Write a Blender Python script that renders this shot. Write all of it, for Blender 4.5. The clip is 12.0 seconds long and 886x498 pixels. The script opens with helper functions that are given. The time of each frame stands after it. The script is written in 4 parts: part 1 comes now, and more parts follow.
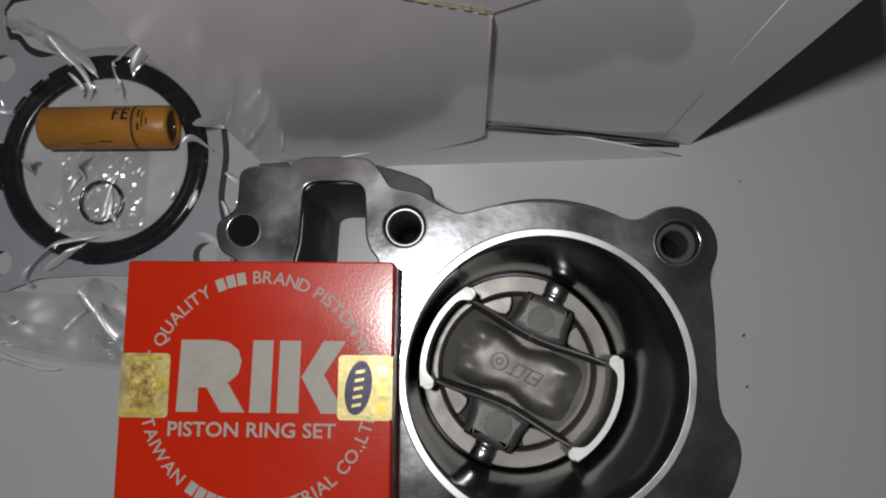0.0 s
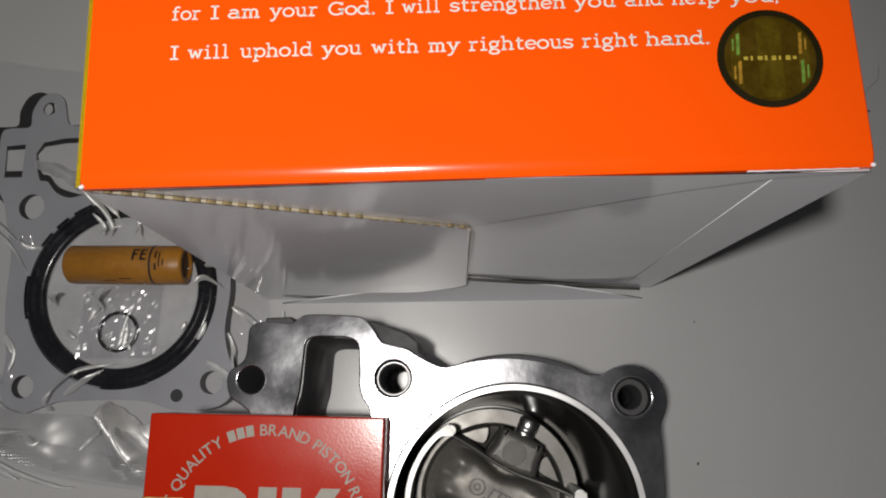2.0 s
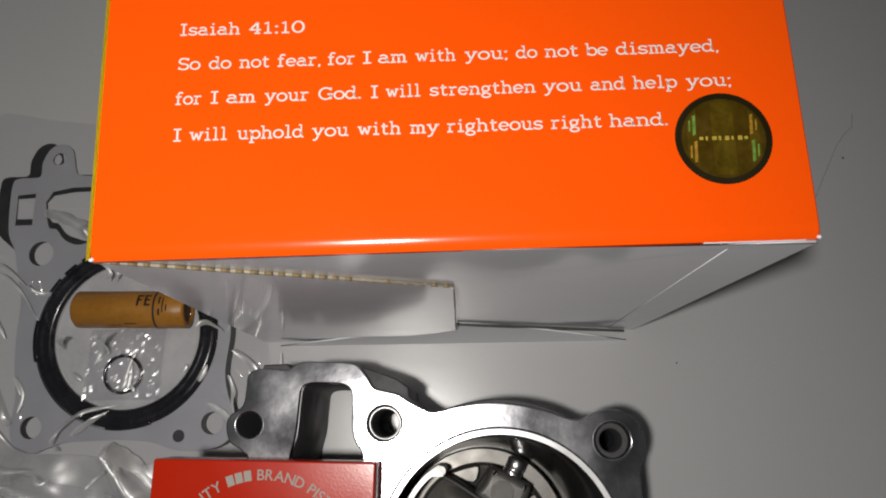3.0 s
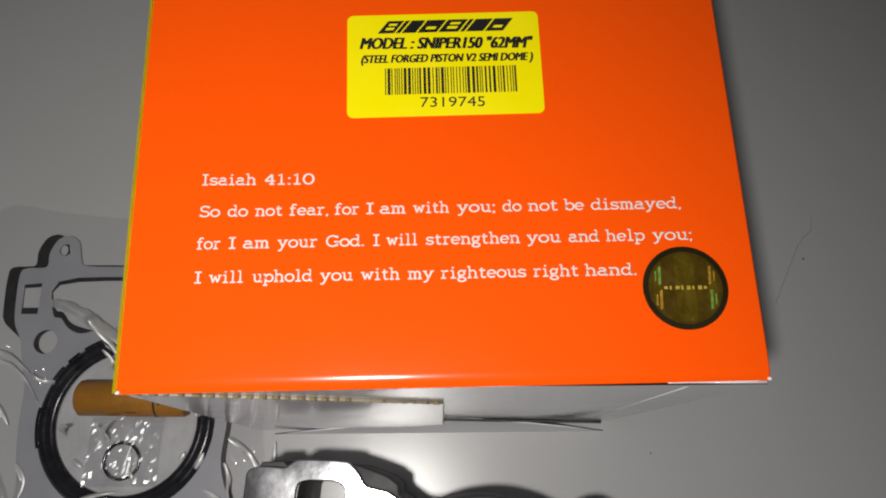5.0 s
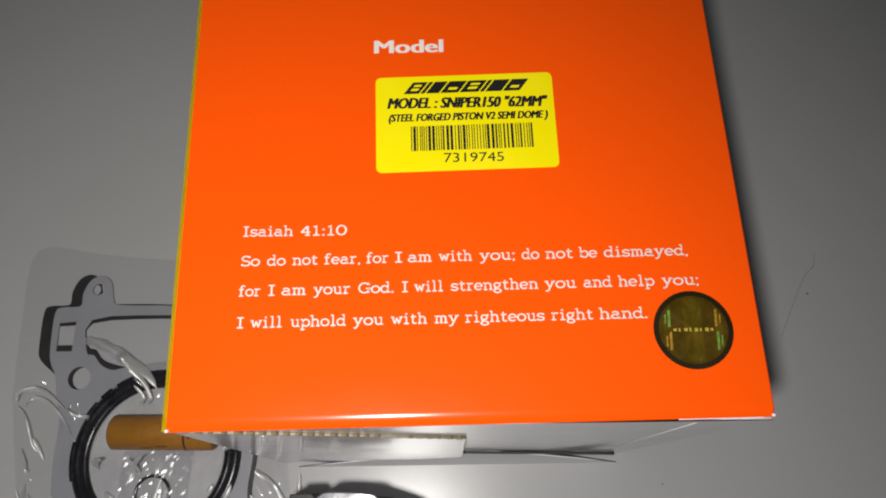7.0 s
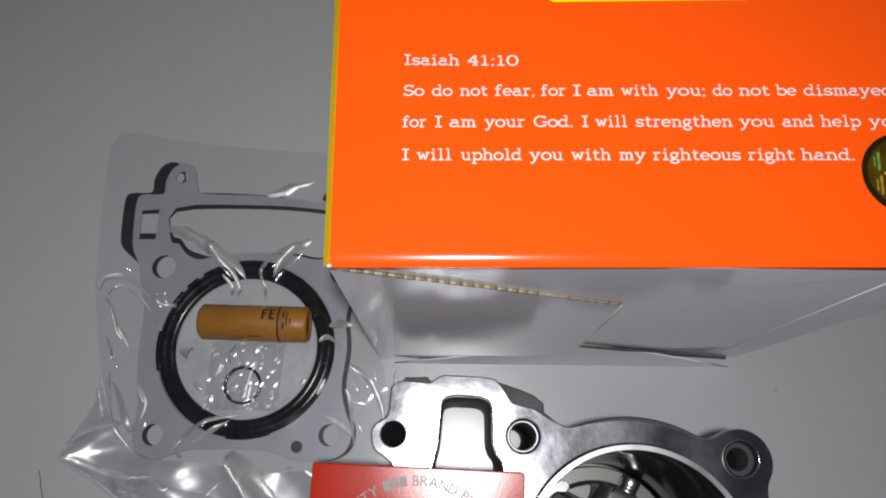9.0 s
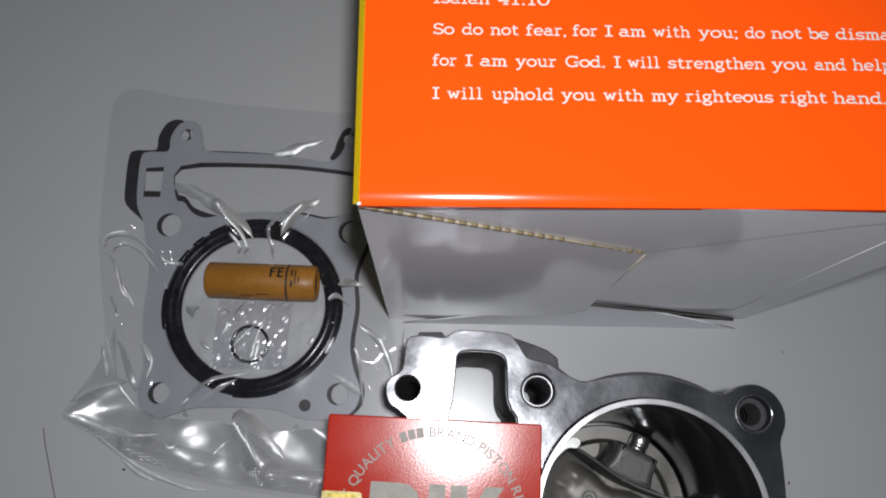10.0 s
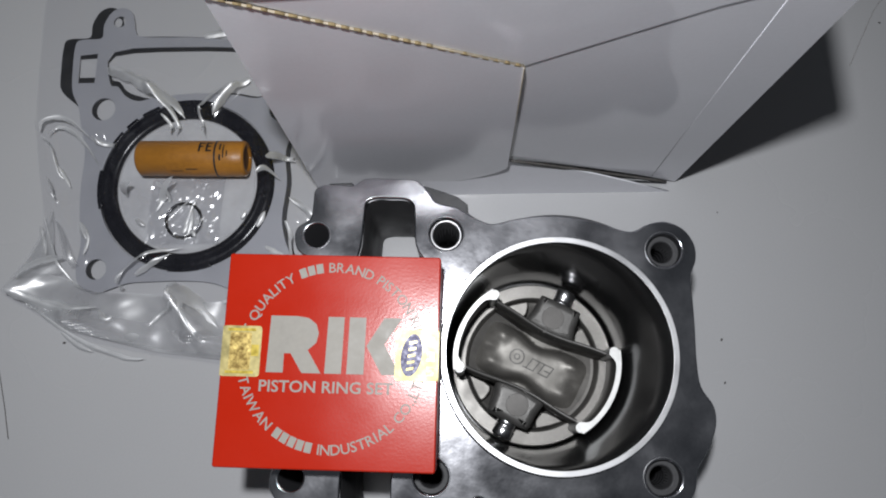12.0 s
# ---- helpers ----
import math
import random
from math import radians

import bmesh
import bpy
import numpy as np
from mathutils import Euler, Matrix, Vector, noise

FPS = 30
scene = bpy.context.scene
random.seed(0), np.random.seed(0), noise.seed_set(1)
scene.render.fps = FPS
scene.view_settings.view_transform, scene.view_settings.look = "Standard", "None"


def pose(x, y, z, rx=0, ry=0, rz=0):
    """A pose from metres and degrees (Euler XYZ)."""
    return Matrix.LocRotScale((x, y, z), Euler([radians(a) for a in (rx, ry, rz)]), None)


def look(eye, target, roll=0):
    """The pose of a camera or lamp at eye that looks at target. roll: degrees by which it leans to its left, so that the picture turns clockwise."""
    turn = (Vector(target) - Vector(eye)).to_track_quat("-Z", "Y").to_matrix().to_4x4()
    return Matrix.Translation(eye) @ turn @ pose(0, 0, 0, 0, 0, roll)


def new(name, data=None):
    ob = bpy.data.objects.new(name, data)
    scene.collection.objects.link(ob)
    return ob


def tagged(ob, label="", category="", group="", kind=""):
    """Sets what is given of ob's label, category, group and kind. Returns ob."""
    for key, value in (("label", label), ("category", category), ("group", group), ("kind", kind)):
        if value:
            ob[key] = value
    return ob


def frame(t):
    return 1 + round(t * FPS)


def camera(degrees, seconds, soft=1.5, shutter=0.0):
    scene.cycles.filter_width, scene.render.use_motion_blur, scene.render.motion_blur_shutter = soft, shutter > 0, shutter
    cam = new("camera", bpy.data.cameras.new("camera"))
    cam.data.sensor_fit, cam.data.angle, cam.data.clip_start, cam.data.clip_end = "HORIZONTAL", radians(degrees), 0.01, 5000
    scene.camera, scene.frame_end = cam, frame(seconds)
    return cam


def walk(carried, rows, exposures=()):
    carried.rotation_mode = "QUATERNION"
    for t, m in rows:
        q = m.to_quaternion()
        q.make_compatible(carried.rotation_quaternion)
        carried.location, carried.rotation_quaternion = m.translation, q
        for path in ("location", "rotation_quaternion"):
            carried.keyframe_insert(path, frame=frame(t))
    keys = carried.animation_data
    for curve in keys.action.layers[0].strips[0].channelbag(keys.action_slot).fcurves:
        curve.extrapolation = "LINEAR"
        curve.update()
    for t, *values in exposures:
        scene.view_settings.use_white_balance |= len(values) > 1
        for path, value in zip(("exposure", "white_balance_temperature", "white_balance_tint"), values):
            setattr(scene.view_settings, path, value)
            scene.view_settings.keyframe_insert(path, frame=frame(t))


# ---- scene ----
# All plan figures below are in units of U (close to a millimetre).
U = 0.00104
cam = camera(61.4, 12.0, soft=2.0)
# seconds, x, y, z, three turns in degrees
ROWS = [
    (0.0, 12.63, 6.18, 205.06, 7.54, 2.19, -1.32),
    (0.5, 11.88, 12.16, 210.69, 8.39, 1.96, -1.24),
    (1.0, 11.90, 15.04, 216.91, 9.44, 1.56, -0.90),
    (1.5, 13.34, 20.35, 223.91, 10.53, 1.44, -0.83),
    (2.0, 14.54, 26.68, 232.07, 11.58, 1.11, -0.68),
    (2.5, 15.67, 31.39, 238.31, 12.71, 0.80, -0.64),
    (3.0, 18.77, 32.35, 243.44, 13.10, 1.43, -0.87),
    (5.0, 16.95, 46.38, 262.88, 16.26, -0.11, -0.59),
    (5.5, 17.44, 47.75, 265.82, 16.60, 0.74, -0.63),
    (6.0, 15.98, 47.91, 266.55, 16.95, 0.61, -0.80),
    (6.5, 15.22, 49.08, 273.89, 18.04, 0.60, -1.01),
    (6.7, 15.12, 48.51, 275.31, 18.32, 0.51, -0.95),
    (8.3, -9.57, 35.04, 263.33, 16.86, 0.58, 0.26),
    (8.5, -13.07, 32.00, 259.30, 16.33, 0.25, 0.46),
    (9.0, -21.15, 25.85, 254.24, 15.85, 0.46, 0.78),
    (9.5, -27.03, 22.16, 251.47, 14.95, -0.28, 1.17),
    (10.0, -29.67, 18.17, 250.46, 14.63, -0.84, 0.92),
    (10.5, -28.39, 9.77, 246.80, 13.90, -0.46, 0.84),
    (11.0, -22.74, -2.57, 242.31, 13.14, 0.44, 0.50),
    (11.5, -10.95, -11.45, 240.49, 12.77, 1.11, -0.15),
    (12.0, 3.58, -15.39, 242.32, 12.57, 1.71, -0.32),
]
EXPOSURES = [(0.0, -0.45, 6500, 10), (1.5, -0.44, 6700, 10), (2.5, -0.38, 6800, 10), (5.5, -0.27, 6750, 10), (6.7, -0.2, 6750, 10), (8.5, -0.23, 6300, 10), (10.5, -0.2, 6200, 10), (12.0, 0.12, 6150, 10)]
walk(cam, [(t, pose(x * U, y * U, z * U, rx, ry, rz)) for t, x, y, z, rx, ry, rz in ROWS], EXPOSURES)

# ---- light: a phone torch held over the table, in a dim room ----
world = bpy.data.worlds.new("dim_room")
scene.world = world
world.use_nodes = True
world.node_tree.nodes["Background"].inputs["Color"].default_value = (0.90, 0.95, 1.0, 1)
world.node_tree.nodes["Background"].inputs["Strength"].default_value = 0.045
torch = bpy.data.lights.new("phone_torch", "SPOT")
torch.energy, torch.shadow_soft_size, torch.color = 3.4, 0.007, (1.0, 0.985, 0.96)
torch.spot_size, torch.spot_blend = radians(140), 1.0
torch_ob = new("phone_torch", torch)
torch_ob.matrix_world = look((-15 * U, 23 * U, 326 * U), (-64 * U, 18 * U, 0))


# ---- materials ----
def material(name, color, rough=0.5, metal=0.0, coat=0.0, spec=0.5, vary=0.12, scale=60.0, fine=900.0, bump=0.0, bump_scale=400.0,
             rough_vary=0.1, stretch=(1, 1, 1), dirt=None):
    """A procedural surface with a coarse and a fine change of tone, uneven gloss and a fine relief."""
    mat = bpy.data.materials.new(name)
    mat.use_nodes = True
    nodes, links = mat.node_tree.nodes, mat.node_tree.links
    shader = nodes["Principled BSDF"]
    place = nodes.new("ShaderNodeTexCoord")
    mapping = nodes.new("ShaderNodeMapping")
    mapping.inputs["Scale"].default_value = stretch
    links.new(place.outputs["Object"], mapping.inputs["Vector"])

    def noise_node(size, detail):
        n = nodes.new("ShaderNodeTexNoise")
        n.inputs["Scale"].default_value, n.inputs["Detail"].default_value = size, detail
        links.new(mapping.outputs["Vector"], n.inputs["Vector"])
        return n

    big, small = noise_node(scale, 4), noise_node(fine, 3)
    both = nodes.new("ShaderNodeMix")
    both.data_type = "FLOAT"
    both.inputs["Factor"].default_value = 0.4
    links.new(big.outputs["Fac"], both.inputs["A"])
    links.new(small.outputs["Fac"], both.inputs["B"])
    ramp = nodes.new("ShaderNodeValToRGB")
    ramp.color_ramp.elements[0].position, ramp.color_ramp.elements[1].position = 0.3, 0.7
    low = dirt if dirt else tuple(c * (1 - vary) for c in color)
    ramp.color_ramp.elements[0].color = (*low, 1)
    ramp.color_ramp.elements[1].color = (*[min(1, c * (1 + vary * 0.5)) for c in color], 1)
    links.new(both.outputs["Result"], ramp.inputs["Fac"])
    links.new(ramp.outputs["Color"], shader.inputs["Base Color"])
    gloss = nodes.new("ShaderNodeMapRange")
    gloss.inputs["From Min"].default_value, gloss.inputs["From Max"].default_value = 0.3, 0.7
    gloss.inputs["To Min"].default_value = max(0.02, rough - rough_vary)
    gloss.inputs["To Max"].default_value = min(1.0, rough + rough_vary)
    links.new(big.outputs["Fac"], gloss.inputs["Value"])
    links.new(gloss.outputs["Result"], shader.inputs["Roughness"])
    shader.inputs["Metallic"].default_value = metal
    shader.inputs["Specular IOR Level"].default_value = spec
    shader.inputs["Coat Weight"].default_value = coat
    shader.inputs["Coat Roughness"].default_value = 0.08
    if bump:
        relief = noise_node(bump_scale, 4)
        b = nodes.new("ShaderNodeBump")
        b.inputs["Strength"].default_value, b.inputs["Distance"].default_value = bump, 0.0004
        links.new(relief.outputs["Fac"], b.inputs["Height"])
        links.new(b.outputs["Normal"], shader.inputs["Normal"])
    return mat


def film_material(name, haze, gloss, bump_scale, rough=0.06, crease=0.06, grid=0.0):
    """Clear plastic film: mostly see-through, a little milky, with a sharp gloss."""
    mat = bpy.data.materials.new(name)
    mat.use_nodes = True
    nodes, links = mat.node_tree.nodes, mat.node_tree.links
    nodes.remove(nodes["Principled BSDF"])
    clear, milk, shine = nodes.new("ShaderNodeBsdfTransparent"), nodes.new("ShaderNodeBsdfDiffuse"), nodes.new("ShaderNodeBsdfAnisotropic")
    clear.inputs["Color"].default_value = (0.96, 0.96, 0.97, 1)
    milk.inputs["Color"].default_value = (0.85, 0.86, 0.88, 1)
    shine.inputs["Roughness"].default_value = rough
    place = nodes.new("ShaderNodeTexCoord")
    cloud, relief = nodes.new("ShaderNodeTexNoise"), nodes.new("ShaderNodeTexNoise")
    cloud.inputs["Scale"].default_value, relief.inputs["Scale"].default_value = 45, bump_scale
    cloud.inputs["Detail"].default_value, relief.inputs["Detail"].default_value = 5, 1
    for n in (cloud, relief):
        links.new(place.outputs["Object"], n.inputs["Vector"])
    b = nodes.new("ShaderNodeBump")
    b.inputs["Strength"].default_value, b.inputs["Distance"].default_value = crease, 0.0012
    if grid:
        # fine crossed ribs pressed into the film
        both = nodes.new("ShaderNodeMath")
        for k, way in enumerate(("X", "Y")):
            ribs = nodes.new("ShaderNodeTexWave")
            ribs.bands_direction = way
            ribs.inputs["Scale"].default_value, ribs.inputs["Distortion"].default_value = grid, 0.6
            links.new(place.outputs["Object"], ribs.inputs["Vector"])
            links.new(ribs.outputs["Fac"], both.inputs[k])
        links.new(both.outputs[0], b.inputs["Height"])
    else:
        links.new(relief.outputs["Fac"], b.inputs["Height"])
    links.new(b.outputs["Normal"], shine.inputs["Normal"])
    amount = nodes.new("ShaderNodeMapRange")
    amount.inputs["From Min"].default_value, amount.inputs["From Max"].default_value = 0.35, 0.75
    amount.inputs["To Min"].default_value, amount.inputs["To Max"].default_value = haze * 0.4, haze * 1.8
    links.new(cloud.outputs["Fac"], amount.inputs["Value"])
    one, two = nodes.new("ShaderNodeMixShader"), nodes.new("ShaderNodeMixShader")
    links.new(amount.outputs["Result"], one.inputs[0])
    links.new(clear.outputs[0], one.inputs[1])
    links.new(milk.outputs[0], one.inputs[2])
    two.inputs[0].default_value = gloss
    links.new(one.outputs[0], two.inputs[1])
    links.new(shine.outputs[0], two.inputs[2])
    links.new(two.outputs[0], nodes["Material Output"].inputs["Surface"])
    return mat


M_TABLE = material("grey_laminate", (0.45, 0.45, 0.46), 0.27, vary=0.06, scale=9, fine=1500, bump=0.05, bump_scale=2500, rough_vary=0.05)
M_ORANGE = material("orange_print", (0.95, 0.089, 0.003), 0.19, spec=0.3, vary=0.03, scale=14, bump=0.05, bump_scale=120, rough_vary=0.04)
M_YELLOW = material("yellow_print", (0.9, 0.72, 0.01), 0.35, vary=0.05)
M_DARK_SIDE = material("dark_red_side", (0.10, 0.016, 0.008), 0.4, vary=0.1)
M_LABEL = material("yellow_label_paper", (0.93, 0.80, 0.0), 0.4, vary=0.03)
M_WHITE = material("coated_white_board", (0.83, 0.83, 0.88), 0.115, vary=0.04, scale=25, bump=0.28, bump_scale=38, rough_vary=0.05)
M_KRAFT = material("raw_board_edge", (0.24, 0.18, 0.09), 0.8, vary=0.4, scale=300, bump=0.6, bump_scale=900)
M_KRAFT_PALE = material("pale_board_edge", (0.42, 0.36, 0.27), 0.8, vary=0.3, scale=300)
# dark grey that puts the shade of the flap slot into colour
M_SLOT_SHADE = material("slot_shade_board", (0.09, 0.085, 0.08), 0.85, vary=0.4, scale=400, bump=0.6, bump_scale=1200)
M_INK_WHITE = material("white_ink", (0.86, 0.80, 0.75), 0.4, vary=0.03)
M_INK_BLACK = material("black_ink", (0.012, 0.012, 0.014), 0.4, vary=0.1)
M_HOLO = material("dark_gold_foil", (0.085, 0.050, 0.003), 0.38, metal=0.3, spec=0.25, vary=0.45, scale=260)
M_HOLO_BAND = material("olive_sheen_foil", (0.13, 0.085, 0.006), 0.34, metal=0.4, spec=0.25, vary=0.5, scale=300)
M_HOLO_RIM = material("dark_foil_rim", (0.018, 0.014, 0.004), 0.4, metal=0.2, spec=0.2, vary=0.2)
M_HOLO_GOLD = material("bright_gold_foil", (0.62, 0.47, 0.07), 0.3, metal=0.3, vary=0.3, scale=700)
M_HOLO_WARM = material("orange_glint_foil", (0.60, 0.32, 0.04), 0.3, metal=0.4, vary=0.5, scale=700)
M_HOLO_GREEN = material("green_glint_foil", (0.24, 0.46, 0.08), 0.3, metal=0.4, vary=0.5, scale=700)
M_HOLO_DULL = material("dull_gold_foil", (0.34, 0.24, 0.03), 0.3, metal=0.6, vary=0.3, scale=500)
M_RED = material("red_print", (0.45, 0.017, 0.003), 0.19, spec=0.42, vary=0.05, scale=30, bump=0.035, bump_scale=1500, rough_vary=0.05)
M_SILVER_INK = material("silver_ink", (0.33, 0.31, 0.275), 0.45, metal=0.0, spec=0.25, vary=0.10, scale=300)
M_STICKER = material("gold_hologram_film", (0.44, 0.37, 0.15), 0.4, metal=0.4, vary=0.45, scale=260, bump=0.15, bump_scale=500)
M_MOSAIC = material("gold_mosaic_foil", (0.85, 0.66, 0.22), 0.3, metal=0.5, vary=0.2, scale=700, fine=1600, rough_vary=0.1, dirt=(0.20, 0.10, 0.02))
M_INDIGO = material("dark_indigo_foil", (0.016, 0.014, 0.04), 0.35, metal=0.3, spec=0.3, vary=0.5, scale=900)
M_DECK = material("machined_aluminium", (0.56, 0.56, 0.59), 0.165, metal=1.0, vary=0.14, scale=70, fine=1400, bump=0.30, bump_scale=90,
                  rough_vary=0.05, dirt=(0.40, 0.40, 0.43))
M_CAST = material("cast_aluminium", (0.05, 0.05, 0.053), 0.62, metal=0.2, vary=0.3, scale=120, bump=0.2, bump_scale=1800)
M_LINER = material("honed_liner", (0.13, 0.13, 0.133), 0.18, metal=0.9, vary=0.1, scale=60, rough_vary=0.04, bump=0.02, bump_scale=90)
# near black, so the shade inside the holes is in the colour
M_BORE = material("bore_shade_black", (0.010, 0.010, 0.011), 0.75, metal=0.0, spec=0.12, vary=0.2)
M_RIM = material("turned_liner_rim", (0.55, 0.55, 0.56), 0.38, metal=1.0, vary=0.1)
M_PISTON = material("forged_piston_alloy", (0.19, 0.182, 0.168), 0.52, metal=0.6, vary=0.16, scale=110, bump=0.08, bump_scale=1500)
# darker copy of the piston alloy: shade of webs, skirts and mark as colour
M_PISTON_DARK = material("shaded_piston_alloy", (0.06, 0.058, 0.055), 0.45, metal=0.6, vary=0.25, scale=120, bump=0.08, bump_scale=1500)
M_PISTON_RIM = material("machined_piston_edge", (0.62, 0.62, 0.61), 0.5, metal=0.8, vary=0.12, scale=200)
M_CROWN = material("satin_crown_alloy", (0.175, 0.168, 0.158), 0.42, metal=0.7, vary=0.2, scale=110)
M_BOSS = material("grey_forged_boss", (0.105, 0.102, 0.098), 0.48, metal=0.45, vary=0.2, scale=160, bump=0.08, bump_scale=1500)
M_SPOT = material("machined_spot", (0.12, 0.115, 0.11), 0.6, metal=0.5, vary=0.15)
M_CHROME = material("polished_steel", (0.86, 0.86, 0.88), 0.26, metal=1.0, vary=0.05)
M_GASKET = material("grey_coated_gasket", (0.335, 0.34, 0.37), 0.45, metal=0.1, vary=0.08, scale=60)
M_RUBBER = material("black_rubber", (0.010, 0.010, 0.014), 0.22, spec=0.35, vary=0.3, scale=200)
M_BLACK_GASKET = material("black_gasket_sheet", (0.018, 0.018, 0.02), 0.5, vary=0.3, scale=200)
M_PAPER = material("waxed_brown_paper", (0.41, 0.17, 0.014), 0.4, vary=0.3, scale=120, bump=0.3, bump_scale=300)
M_PAPER_DARK = material("shaded_paper_hollow", (0.16, 0.07, 0.015), 0.6, vary=0.3)
M_WIRE = material("blued_spring_wire", (0.10, 0.10, 0.11), 0.25, metal=0.9)
M_FILM = film_material("clear_film", 0.008, 0.035, 70, 0.13, 0.08)
# milky white paints in the highlights of folds; the loose tape shares it
M_CREASE = film_material("glint_white_film", 0.5, 0.34, 200, 0.44, 0.3)
M_SEAL = film_material("ribbed_seal_film", 0.26, 0.2, 700, 0.26, 0.6, 300)
M_FACET = film_material("glint_facet_film", 0.2, 0.2, 120, 0.42, 0.3)
M_CRUMPLE = film_material("crumpled_film", 0.05, 0.10, 90, 0.22, 0.5)
M_POUCH = film_material("milky_pouch_film", 0.36, 0.06, 160, 0.3, 0.35)
M_FOLD = film_material("doubled_film", 0.24, 0.2, 110, 0.32, 0.4)
M_FIBRE = material("pale_fibre", (0.16, 0.14, 0.12), 0.7)
M_DUST = material("dark_fibre", (0.04, 0.035, 0.03), 0.7)


# ---- building helpers ----
def thing(name, x, y, z, turn, label, category, group=""):
    """An Empty at the base of a thing; its parts are made in the units of the plan."""
    ob = new(name)
    ob.empty_display_size = 0.01
    ob.matrix_world = pose(x * U, y * U, z * U, 0, 0, turn)
    return tagged(ob, label, category, group)


def link_mesh(name, me, mat, parent=None, label="", smooth=False):
    me.transform(Matrix.Scale(U, 4))
    me.materials.clear()
    me.materials.append(mat)
    if smooth:
        me.shade_smooth()
    ob = new(name, me)
    if parent:
        ob.parent = parent
    return tagged(ob, label)


def part(name, bm, mat, parent, label="", smooth=False):
    me = bpy.data.meshes.new(name)
    bmesh.ops.recalc_face_normals(bm, faces=bm.faces)
    bm.to_mesh(me)
    bm.free()
    return link_mesh(name, me, mat, parent, label, smooth)


def curve_to_mesh(data):
    ob = bpy.data.objects.new("shape", data)
    scene.collection.objects.link(ob)
    deps = bpy.context.evaluated_depsgraph_get()
    me = bpy.data.meshes.new_from_object(ob.evaluated_get(deps))
    bpy.data.objects.remove(ob)
    bpy.data.curves.remove(data)
    return me


def plate_mesh(outlines, z0, z1, bevel=0.0):
    """A flat plate between two heights from closed outlines; outlines inside the first are holes."""
    data = bpy.data.curves.new("plate", "CURVE")
    data.dimensions, data.fill_mode = "2D", "BOTH"
    data.extrude, data.bevel_depth, data.bevel_resolution = (z1 - z0) / 2 - bevel, bevel, 3 if bevel > 1 else 1
    data.offset = -bevel
    for points in outlines:
        s = data.splines.new("POLY")
        s.points.add(len(points) - 1)
        for p, q in zip(s.points, points):
            p.co = (q[0], q[1], 0, 1)
        s.use_cyclic_u = True
    me = curve_to_mesh(data)
    me.transform(Matrix.Translation((0, 0, (z0 + z1) / 2)))
    bm = bmesh.new()
    bm.from_mesh(me)
    bmesh.ops.remove_doubles(bm, verts=bm.verts, dist=0.0005)
    bm.to_mesh(me)
    bm.free()
    return me


def plate(name, outlines, z0, z1, mat, parent, label="", bevel=0.0):
    return link_mesh(name, plate_mesh(outlines, z0, z1, bevel), mat, parent, label)


def wall_plate(name, outline, y0, y1, mat, parent, label="", bevel=0.0):
    """An upright plate from an outline of x and z, between two depths."""
    me = plate_mesh([outline], y0, y1, bevel)
    me.transform(Matrix(((1, 0, 0, 0), (0, 0, 1, 0), (0, 1, 0, 0), (0, 0, 0, 1))))
    me.flip_normals()
    return link_mesh(name, me, mat, parent, label)


def circle(x, y, r, n=40, a0=0.0, a1=360.0, closed=True):
    steps = n if closed else n + 1
    return [(x + r * math.cos(radians(a0 + (a1 - a0) * i / n)), y + r * math.sin(radians(a0 + (a1 - a0) * i / n))) for i in range(steps)]


def rounded(points, steps=5):
    """A smooth closed outline through the points."""
    out, n = [], len(points)
    for i in range(n):
        p0, p1, p2, p3 = (Vector(points[(i + k - 1) % n]) for k in range(4))
        for j in range(steps):
            t = j / steps
            out.append(tuple(0.5 * (2 * p1 + (p2 - p0) * t + (2 * p0 - 5 * p1 + 4 * p2 - p3) * t * t + (3 * p1 - p0 - 3 * p2 + p3) * t ** 3)))
    return out


def rect(x0, y0, x1, y1, r=0.0, n=4):
    if not r:
        return [(x0, y0), (x1, y0), (x1, y1), (x0, y1)]
    out = []
    for cx, cy, a in ((x1 - r, y0 + r, -90), (x1 - r, y1 - r, 0), (x0 + r, y1 - r, 90), (x0 + r, y0 + r, 180)):
        out += circle(cx, cy, r, n, a, a + 90, False)
    return out


def text_mesh(words, size, width, depth=0.04, bold=0.0, shear=0.0):
    """A line of raised print that starts at 0, 0 and is as wide as given."""
    data = bpy.data.curves.new("print", "FONT")
    data.body, data.size, data.extrude, data.offset, data.shear = words, size, depth, bold, shear
    data.resolution_u = 3
    me = curve_to_mesh(data)
    xs = [v.co.x for v in me.vertices]
    k = width / (max(xs) - min(xs)) if width else 1.0
    me.transform(Matrix.Translation((-min(xs) * k, 0, 0)) @ Matrix.Diagonal((k, 1, 1, 1)))
    return me


def sweep(cx, cy, rx, ry, a0, a1, n=12):
    return [(cx + rx * math.cos(radians(a0 + (a1 - a0) * k / n)), cy + ry * math.sin(radians(a0 + (a1 - a0) * k / n))) for k in range(n + 1)]


def foot(x, half=1.4, y=0.0):
    return [(x - half, y), (x + half, y)]


